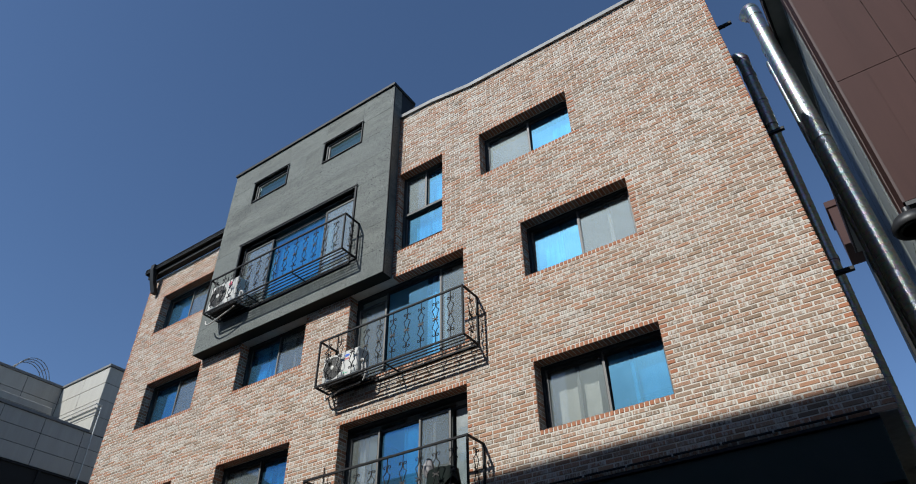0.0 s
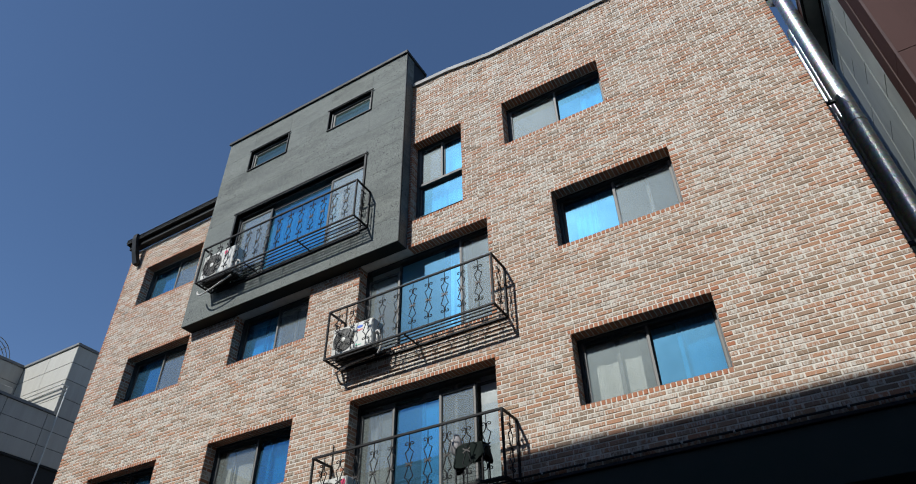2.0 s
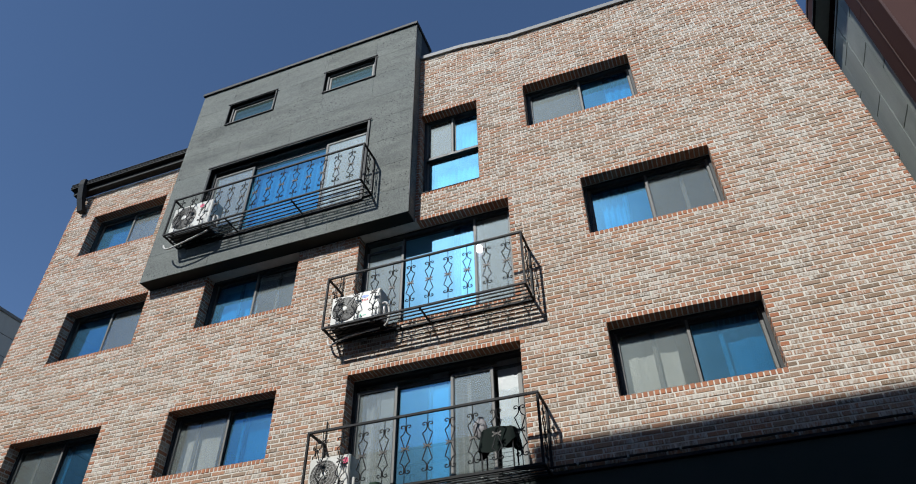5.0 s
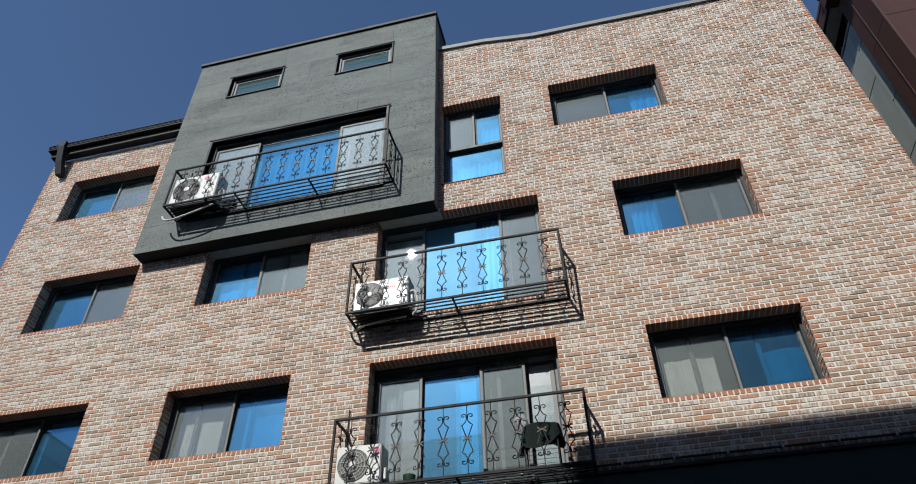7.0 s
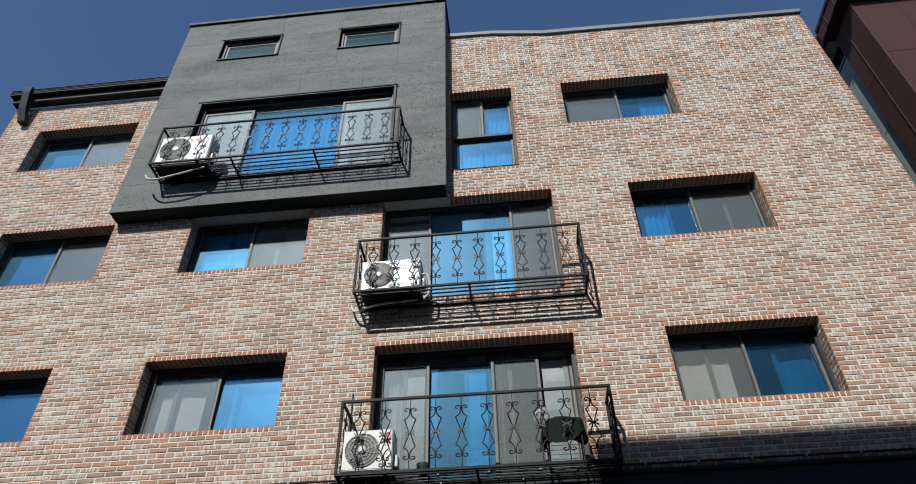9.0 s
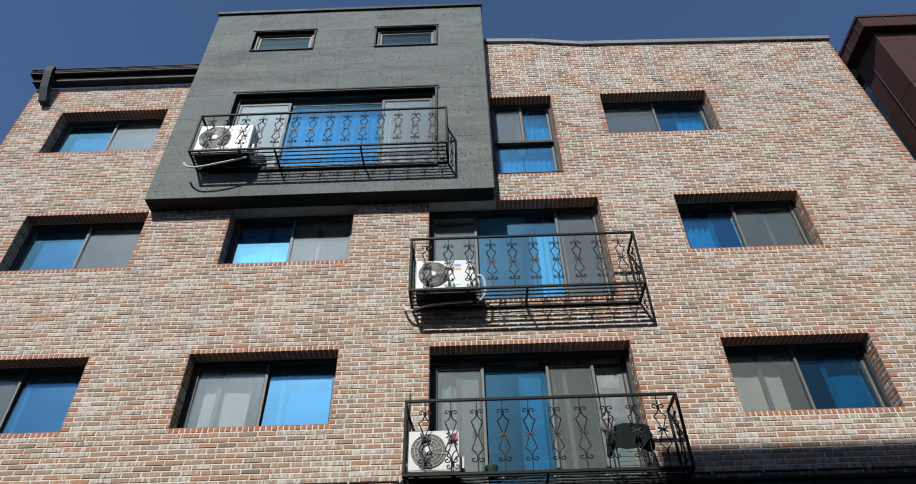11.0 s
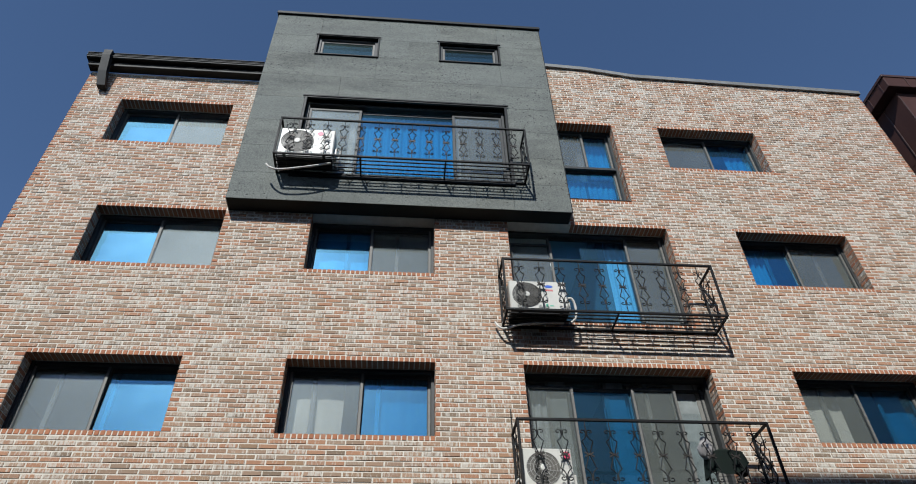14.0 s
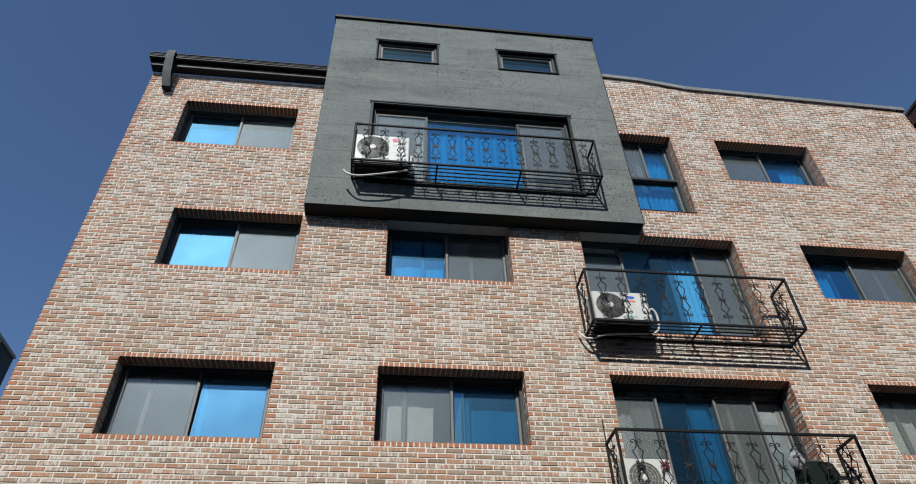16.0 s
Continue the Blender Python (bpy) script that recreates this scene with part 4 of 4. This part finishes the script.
bag = new("cloth_bag", bm_mesh("cloth_bag", bm, BAG, True))
bag.location = (-4.0, 8.24, B3[2] + 0.62)
tagged(bag, "grey crumpled cloth bag leaning on the draped stand", "bag")
pot = thing("flower_pot", (-5.42, 8.2, B3[2] + 0.018), "small dark green glazed pot on the balcony floor", "pot")
bm = bmesh.new()
lathe(bm, [(0.05, 0), (0.075, 0.07), (0.08, 0.11), (0.07, 0.115), (0.06, 0.10)], None, 18)
part("bowl", bm, painted("green_glaze", (0.02, 0.045, 0.028), 0.4), pot, "", True)


# ---- pipe and brackets on the brick building's side ----
def spiral_duct(name, x, y, z0, z1, r, mat, label, elbow=None, pitch=0.14, lean=0.0):
    """A lock-seam duct with raised seams, collars and, if asked, an elbow at its head."""
    d = thing(name, (x, y, z0), label, "duct", "ventilation ducts")
    bm = bmesh.new()
    prof = []
    n = int((z1 - z0) / pitch)
    for i in range(n):
        z = i * pitch
        prof += [(r, z), (r, z + pitch - 0.012), (r + 0.004, z + pitch - 0.008), (r + 0.004, z + pitch - 0.004)]
    prof.append((r, z1 - z0))
    lathe(bm, prof, None, 20)
    part("tube", bm, mat, d, "", True)
    for u in (0.35, 0.72, 0.985):
        bm = bmesh.new()
        zc = (z1 - z0) * u
        lathe(bm, [(r, zc - 0.05), (r + 0.012, zc - 0.045), (r + 0.012, zc + 0.045), (r, zc + 0.05)], None, 20)
        part("collar", bm, mat, d, "", True)
    if elbow:
        bm = bmesh.new()
        dx, dy = elbow
        R = r * 1.3
        pts = [(dx * R * (1 - math.cos(a)), dy * R * (1 - math.cos(a)), z1 - z0 + R * math.sin(a)) for a in np.linspace(0, math.pi / 2, 6)]
        pts.append((pts[-1][0] + dx * 0.12, pts[-1][1] + dy * 0.12, pts[-1][2]))
        tube(bm, pts, r, 20)
        part("elbow", bm, mat, d, "segmented bend", True)
    if lean:
        d.rotation_euler = (0, radians(lean), 0)
    return d


spiral_duct("flue_pipe", 2.0, 10.6, 0.0, 11.0, 0.10, SHADED_STEEL, "spiral flue pipe strapped to the brick wall's side, shade in its colour", None)
head = spiral_duct("flue_pipe", 2.0, 10.6, 11.0, 12.98, 0.115, STEEL, "bright galvanised upper flue length with a bend", (-1, 0.3))
for z in (12.5, 9.6, 6.85):
    br = thing("pipe_bracket", (x_right(z) - 0.014, 9.2, z), "black steel bracket standing out from the side wall", "bracket", "pipe brackets")
    part("arm", boxes((0, 0.27, -0.03, 0.03, -0.03, 0.03), bevel=0.006), CAP, br)
    part("plate", boxes((0.001, 0.014, -0.06, 0.06, -0.07, 0.07), bevel=0.003), CAP, br)

# ---- brown and grey building beside it ----
RX, RY = 2.975, 8.665
rb = thing("brown_building", (RX, RY, 0), "brown metal clad building with grey stone side wall", "building", kind="structure")
RW = 12.0
RETURN = 0.885        # depth of the brown return before the stone begins
part("upper_wall", boxes((0.02, RW, 0.02, RETURN, 7.2, 14.02)), CAP, rb)
part("side_wall", boxes((0.127, RW, RETURN + 0.001, 12.0, 0.0, 13.6)), CAP, rb)
part("lower_wall", boxes((0.5, RW, 0.25, RETURN - 0.005, 0.0, 7.13)), CAP, rb, "dark recessed shop wall")
part("soffit", boxes((0.02, RW, 0.0, RETURN, 7.14, 7.199)), DARKP, rb, "black soffit")
zs = [7.2, 9.54, 12.32, 14.02]
for za, zb in zip(zs, zs[1:]):
    panel_me = bm_mesh("front_panel", boxes((0.003, 0.417, 0.0, 0.019, 0.004, zb - za - 0.004), bevel=0.003), BROWN)
    for i in range(28):
        part("front_panel", panel_me, BROWN, rb).location = (-0.015 + i * 0.42 + (0.015 if i == 0 else 0.0), 0.0, za)
    for ya, yb in ((0.02, 0.495), (0.515, RETURN - 0.002)):
        part("side_panel", boxes((0.0, 0.019, ya + 0.003, yb - 0.003, za + 0.003, zb - 0.003), bevel=0.003), BROWN, rb)
part("corner_trim", boxes((-0.006, 0.03, -0.006, 0.0, 7.2, 14.02), (-0.014, 0.0, 0.49, 0.52, 7.2, 14.02), bevel=0.002), BROWN_TRIM, rb)
part("parapet_cap", boxes((-0.26, RW, -0.17, 0.6, 14.03, 14.36), (-0.26, 0.6, 0.6, RETURN, 14.03, 14.36), (-0.205, 0.6, RETURN, 12.0, 14.07, 14.36), bevel=0.01), BROWN, rb, "brown folded parapet band")
part("parapet_edge", boxes((-0.285, RW, -0.19, 0.62, 14.36, 14.44), (-0.285, 0.6, 0.62, RETURN, 14.36, 14.44), (-0.22, 0.6, RETURN, 12.0, 14.36, 14.44), bevel=0.006), BROWN_TRIM, rb)
part("eaves_edge", boxes((-0.215, -0.16, RETURN + 0.003, 12.0, 14.02, 14.068), bevel=0.004), CAP, rb, "black eaves edge")
part("eaves_board", boxes((-0.158, 0.11, RETURN + 0.003, 12.0, 14.035, 14.066)), GREYSTONE, rb, "grey eaves board")
part("wall_coping", boxes((0.075, 0.3, RETURN + 0.003, 12.0, 13.602, 13.66), bevel=0.004), COPING, rb, "thin pale coping on the stone wall")
# the gaps under the overhang are only shade, set here as a black band
part("shadow_gap_band", boxes((0.27, RW, RETURN + 0.003, 12.0, 13.661, 14.069)), DARKP, rb, "black recessed band standing in for the shadow gaps under the eaves")
stud_me = bm_mesh("stud", boxes((0.0, 0.07, 0.0, 0.09, 13.661, 14.065), bevel=0.004), CAP)
for i in range(12):
    part("stud", stud_me, CAP, rb).location = (0.19, 1.2 + i * 0.62, 0)
rib_f = bm_mesh("rib", boxes((-0.012, 0.012, -0.012, 0.0, 0, 0.33)), BROWN_TRIM)
for i in range(16):
    part("rib", rib_f, BROWN_TRIM, rb).location = (0.25 + i * 0.62, -0.17, 14.03)
rib_s = bm_mesh("rib", boxes((-0.012, 0.0, -0.012, 0.012, 0, 0.33)), BROWN_TRIM)
for y in (0.02, 0.45):
    part("rib", rib_s, BROWN_TRIM, rb).location = (-0.26, y, 14.03)
# grey stone side wall: tall slabs in columns, every other column half a slab lower
SX = 0.095
me_cache = {}
for k in range(8):
    ya, yb = (RETURN + 0.004, 1.29) if k == 0 else (1.29 + (k - 1) * 0.582, 1.29 + k * 0.582)
    breaks = [0.2, 1.66, 3.42, 5.18, 6.94, 8.70, 10.46, 12.22, 13.6] if k % 2 else [0.2, 0.70, 2.46, 4.22, 5.98, 7.72, 9.48, 11.44, 13.02, 13.6]
    for za, zb in zip(breaks, breaks[1:]):
        key = (round(yb - ya, 3), round(zb - za, 3))
        if key not in me_cache:
            me_cache[key] = bm_mesh("stone_panel", boxes((0.0, 0.03, 0.004, key[0] - 0.004, 0.012, key[1] - 0.012), bevel=0.003), GREYSTONE)
        part("stone_panel", me_cache[key], GREYSTONE, rb).location = (SX + (0.003 if k % 2 else 0.0), ya, za)
# wall lamp under the corner
lamp = thing("corner_lamp", (RX - 0.02, RY - 0.1, 6.72), "black domed outdoor lamp under the brown soffit", "lamp")
bm = bmesh.new()
lathe(bm, [(0.23, 0.0), (0.25, 0.03), (0.245, 0.08), (0.2, 0.16), (0.11, 0.22), (0.05, 0.24), (0.05, 0.32)], pose(0, 0, 0, 0, 0, 0), 32)
part("shade", bm, DARKP, lamp, "", True)
for i in range(4):
    bm = bmesh.new()
    lathe(bm, [(0.19 - i * 0.045, -0.01), (0.20 - i * 0.045, -0.01), (0.20 - i * 0.045, 0.0), (0.19 - i * 0.045, 0.0)], None, 24)
    part("rib", bm, CAP, lamp)

# ducts standing along the grey side wall
spiral_duct("ventilation_duct", 2.93, 11.4, 0.0, 15.2, 0.155, STEEL, "tall galvanised spiral duct along the grey wall", (-0.5, 0.86), 0.16, -1.3)
for i, (y, top, r) in enumerate(((11.55, 14.55, 0.075), (11.75, 14.3, 0.075), (11.95, 13.95, 0.075))):
    spiral_duct("ventilation_duct", 2.90 - 0.05 * i, y, 0.0, top, r, STEEL, "slim galvanised spiral duct behind the tall one", (0.0, 1.0), 0.16, -1.3)
# brown shaft further back in the gap
shaft = thing("brown_shaft", (2.58, 21.0, 0), "narrow dark shaft with a brown metal head", "shaft", kind="structure")
part("casing", boxes((0.40, 1.2, 0.0, 1.2, 0, 14.6), bevel=0.01), BLACK, shaft)
part("head", boxes((0.0, 1.2, -0.06, 1.28, 14.6, 16.1), (-0.05, 1.25, -0.11, 1.3, 16.1, 16.35), bevel=0.01), BROWN, shaft, "brown metal head")

# ---- pale building beyond the other end ----
lb = thing("pale_building", (-21.0, 11.58, 0), "pale grey panelled building with a roof terrace", "building", kind="structure")
part("lower_wall", boxes((-12.0, -0.02, -22.0, 9.0, 0, 11.22)), CAP, lb)
part("tower_wall", boxes((-3.08, -0.02, 0.02, 9.0, 11.22, 13.76)), CAP, lb)
part("upper_wall", boxes((-12.0, -3.10, -22.0, 9.0, 11.22, 13.76)), CAP, lb)
cache2 = {}


def pale(size, loc, axis):
    key = (round(size[0], 2), round(size[1], 2), axis)
    if key not in cache2:
        a, b = key[0], key[1]
        r = (-0.02, 0.0, 0.008, a - 0.008, 0.008, b - 0.008) if axis == "x" else (0.008, a - 0.008, 0.0, 0.02, 0.008, b - 0.008)
        cache2[key] = bm_mesh("panel", boxes(r, bevel=0.004), PALE)
    part("panel", cache2[key], PALE, lb).location = loc


# strips of panels on the street side: lower wall, then the set-back wall, then the tower
for j in range(3):
    for i in range(16):
        pale((1.35, 0.52), (0.0, 1.2 - i * 1.35, 9.66 + j * 0.52), "x")
for j in range(7):
    for i in range(4):
        pale((1.35, 0.64), (0.0, 2.55 + i * 1.35, 9.3 + j * 0.64), "x")
for j in range(4):
    for i in range(12):
        pale((1.35, 0.63), (-3.08, -1.35 - i * 1.35, 11.24 + j * 0.63), "x")
    pale((1.54, 0.63), (-3.08, 0.0, 11.24 + j * 0.63), "y")
    pale((1.54, 0.63), (-1.54, 0.0, 11.24 + j * 0.63), "y")
    pale((2.55, 0.63), (0.0, 0.0, 11.24 + j * 0.63), "x")
part("roof_edge", boxes((-3.14, 0.05, -0.05, 9.0, 13.76, 13.86), (-12, -3.03, -22.0, -0.05, 13.76, 13.86), bevel=0.01), COPING, lb)
part("terrace_edge", boxes((-0.2, 0.05, -22.0, 0.0, 11.22, 11.32), bevel=0.01), COPING, lb)
part("canopy", boxes((-3.08, -1.9, -22.0, -0.6, 12.15, 12.42), bevel=0.02), PALE, lb, "pale concrete canopy over the terrace")
for i in range(7):
    wdw = part("window", boxes((-0.3, -0.25, -1.1 - i * 2.8, 1.0 - i * 2.8, 7.4, 9.6)), DARK_GLASS, lb, "dark strip window")
    part("frame", boxes((-0.26, 0.03, -1.16 - i * 2.8, -1.1 - i * 2.8, 7.4, 9.64), (-0.26, 0.03, -1.1 - i * 2.8, 1.64 - i * 2.8, 9.58, 9.65), bevel=0.005), CAP, wdw)
rail = thing("terrace_rail", (-21.0, 11.58, 11.3), "thin white tube rail round the terrace corner", "rail")
for z in (0.78, 0.93):
    bm = bmesh.new()
    tube(bm, [(-2.4, -0.12, z - 0.0), (0.1, -0.12, z), (0.1, 0.12, z)], 0.022, 8)
    part("rail_tube", bm, WHITE, rail)
bm = bmesh.new()
tube(bm, [(0.1, 0.1, 0.93), (0.1, 0.1, -2.4)], 0.022, 8)
part("down_tube", bm, WHITE, rail)
ladder = thing("ladder_cage", (-24.7, 10.75, 13.7), "thin steel hooped cage of a roof ladder", "ladder")
for i in range(4):
    bm = bmesh.new()
    tube(bm, [(-0.2 - 0.2 * i, -0.1 + 0.75 * math.cos(a), 0.1 + 1.12 * math.sin(a)) for a in np.linspace(0, math.pi, 14)], 0.014, 6)
    part("hoop", bm, COPING, ladder)
for a in np.linspace(0.3, math.pi - 0.3, 5):
    bm = bmesh.new()
    tube(bm, [(-0.2, -0.1 + 0.75 * math.cos(a), 0.1 + 1.12 * math.sin(a)), (-0.8, -0.1 + 0.75 * math.cos(a), 0.1 + 1.12 * math.sin(a))], 0.012, 6)
    part("hoop_bar", bm, COPING, ladder)

# ---- behind the camera: the building across the street ----
OPP_Y = -1.6
OPP_H = 5.08 + (WALL - OPP_Y) * 0.385 / 0.45
opp = thing("building_across", (-8.0, OPP_Y, 0), "plain grey rendered building across the street", "building", kind="structure")
ox0, ox1 = 1.3, 32.0
hl = [(ox0 + 2 + i * 3.2, ox0 + 3.8 + i * 3.2, 1.0 + k * 3.0, 2.5 + k * 3.0) for i in range(9) for k in range(1, 4)]
v, f = slab_with_holes(ox0, ox1, 0, OPP_H - 0.1, -0.3, 0.0, hl)
part("wall", mesh_of("wall", v, f, TAN), TAN, opp)
part("rear_mass", boxes((ox0, ox1, -9.0, -0.6, 0, OPP_H - 0.4)), TAN, opp)
part("parapet_cap", boxes((ox0, ox1, -0.35, 0.0, OPP_H - 0.1, OPP_H), bevel=0.01), COPING, opp)
low = thing("low_building_across", (-8.0, OPP_Y, 0), "lower plain rendered building across the street", "building", kind="structure")
part("wall", boxes((-24.0, 1.28, -9.0, -0.02, 0, 10.5)), TAN, low)
part("parapet_cap", boxes((-24.0, 1.28, -0.4, 0.0, 10.5, 10.6), bevel=0.01), COPING, low)
for a, b, c, d in hl:
    wn_ = part("window", boxes((a, b, -0.2, -0.19, c, d)), DARK_GLASS, opp)
    part("frame", boxes((a, a + 0.05, -0.24, -0.15, c, d), (b - 0.05, b, -0.24, -0.15, c, d), ((a + b) / 2 - 0.03, (a + b) / 2 + 0.03, -0.24, -0.15, c, d)), FRAME, wn_)

# ---- ground ----
v = [(-900, -900, -0.13), (900, -900, -0.13), (900, 900, -0.13), (-900, 900, -0.13)]
tagged(new("ground", mesh_of("ground", v, [(0, 1, 2, 3)], PAVE)), "flat grey paved ground reaching the horizon", "ground", kind="structure")
tagged(new("road", bm_mesh("road", boxes((-120, 120, -0.6, 6.6, -0.12, -0.05)), ASPHALT)), "dark asphalt street between the buildings", "road", kind="structure")
for y0, y1 in ((6.6, 8.82), (-1.6, -0.6)):
    tagged(new("pavement", bm_mesh("pavement", boxes((-120, 120, y0, y1, -0.125, 0.0), bevel=0.01), PAVE)), "raised concrete pavement with a kerb", "pavement", kind="structure")

# ---- bricks of the facade ----
def brick_geo(x0, x1, y, z0, z1, back=0.02, c=0.0035):
    """Eight-cornered front with a worn edge, open at the back."""
    return [(x0 + c, y, z0 + c), (x1 - c, y, z0 + c), (x1 - c, y, z1 - c), (x0 + c, y, z1 - c),
            (x0, y + c, z0), (x1, y + c, z0), (x1, y + c, z1), (x0, y + c, z1),
            (x0, y + back, z0), (x1, y + back, z0), (x1, y + back, z1), (x0, y + back, z1)]


BF = [(0, 1, 2, 3), (4, 5, 1, 0), (5, 6, 2, 1), (6, 7, 3, 2), (7, 4, 0, 3), (8, 9, 5, 4), (9, 10, 6, 5), (10, 11, 7, 6), (11, 8, 4, 7)]


class Pile:
    def __init__(self):
        self.v, self.f = [], []

    def add(self, verts, faces=BF):
        o = len(self.v)
        self.v += verts
        self.f += [tuple(i + o for i in q) for q in faces]


rng = random.Random(5)
many, edges, singles = Pile(), Pile(), []
k_top = int((14.0 - BASE) / COURSE) + 1
for k in range(k_top):
    z = BASE + k * COURSE
    zc = z + COURSE / 2
    holes_k = []
    for a, b, c, d in OPEN.values():
        if c - COURSE - 1e-4 < zc < d + COURSE + 1e-4:
            holes_k.append((a, b))
    if zc > BAY[2]:
        holes_k.append((BAY[0], BAY[1]))
    spans = [(X_L, x_right(zc))]
    for a, b in sorted(holes_k):
        nxt = []
        for s, e in spans:
            if b <= s or a >= e:
                nxt.append((s, e))
                continue
            if a > s:
                nxt.append((s, a))
            if b < e:
                nxt.append((b, e))
        spans = nxt
    drift = rng.uniform(-0.012, 0.012)
    for s, e in spans:
        if e - s < 0.05:
            continue
        x = math.floor((s - X_L) / LONG) * LONG + X_L - (LONG / 2 if k % 2 else 0.0) + drift
        cuts = [s]
        while x < e:
            if x > s + 0.045 and x < e - 0.045:
                cuts.append(x)
            x += LONG
        cuts.append(e)
        for a, b in zip(cuts, cuts[1:]):
            if zc > roof_z((a + b) / 2) - 0.02:
                continue
            x0 = a + (0 if a == s else JOINT_X / 2) + rng.uniform(-0.002, 0.002)
            x1 = b - (0 if b == e else JOINT_X / 2) + rng.uniform(-0.002, 0.002)
            zz = z + JOINT_Z / 2 + rng.uniform(-0.0015, 0.0015)
            top = z + COURSE - JOINT_Z / 2 + rng.uniform(-0.0015, 0.0015)
            y = WALL + rng.uniform(-0.003, 0.003)
            at_edge = (a == s or b == e) and (x1 - x0) < LONG * 0.62
            if k < 16 and -3.3 < a and len(singles) < 300:
                singles.append((x0, x1, y, zz, top))
            else:
                (edges if at_edge else many).add(brick_geo(x0, x1, y, zz, top))
# bricks on end over and under the openings, and the bricks of the reveals
DEEP = 0.32
for key, (a, b, c, d) in OPEN.items():
    n = max(1, round((b - a) / 0.0715))
    w = (b - a) / n
    for i in range(n):
        x0, x1 = a + i * w + 0.009, a + (i + 1) * w - 0.009
        y = WALL + rng.uniform(-0.003, 0.003)
        for zlo, zhi in ((d - 0.006, d + COURSE - 0.008), (c - COURSE + 0.008, c + 0.005)):
            if zlo < BASE:
                continue
            if zlo > BAY[2] - 0.06 and BAY[0] - 0.02 < x0 < BAY[1]:
                continue
            edges.add(brick_geo(x0, x1, y, zlo, zhi, back=0.2, c=0.003), BF)
    kk = 0
    z = c
    while z < d - 0.02:
        for side in (a, b):
            sgn = 1 if side == a else -1
            first = 0.105 if kk % 2 else 0.215
            for y0, y1 in ((0.004, first - 0.008), (first + 0.008, DEEP)):
                if y1 - y0 < 0.03:
                    continue
                xs_ = side + sgn * 0.006
                q = [(side - sgn * 0.004, WALL + y0, z + 0.008), (side - sgn * 0.004, WALL + y1, z + 0.008), (side - sgn * 0.004, WALL + y1, z + COURSE - 0.008), (side - sgn * 0.004, WALL + y0, z + COURSE - 0.008),
                     (xs_, WALL + y0 + 0.003, z + 0.01), (xs_, WALL + y1 - 0.003, z + 0.01), (xs_, WALL + y1 - 0.003, z + COURSE - 0.01), (xs_, WALL + y0 + 0.003, z + COURSE - 0.01)]
                (many if kk % 3 else edges).add(q, [(4, 5, 6, 7), (0, 1, 5, 4), (1, 2, 6, 5), (2, 3, 7, 6), (3, 0, 4, 7)])
        z += COURSE
        kk += 1
for nm, pile, mat, lab in (("brick_courses", many, BRICK, "mixed red, brown and grey reclaimed bricks"), ("edge_bricks", edges, BRICK_RED, "plain red bricks on edge round the openings")):
    ob = part(nm, mesh_of(nm, pile.v, pile.f, mat), mat, wall_south, lab)
    ob["kind"] = "stuff"
shared = {}
for x0, x1, y, z0, z1 in singles:
    key = (round((x1 - x0) / 0.004), round((z1 - z0) / 0.001))
    if key not in shared:
        shared[key] = mesh_of("brick", brick_geo(0, key[0] * 0.004, 0, 0, key[1] * 0.001), BF, BRICK_ONE)
    part("brick", shared[key], BRICK_ONE, wall_south).location = (x0, y, z0)
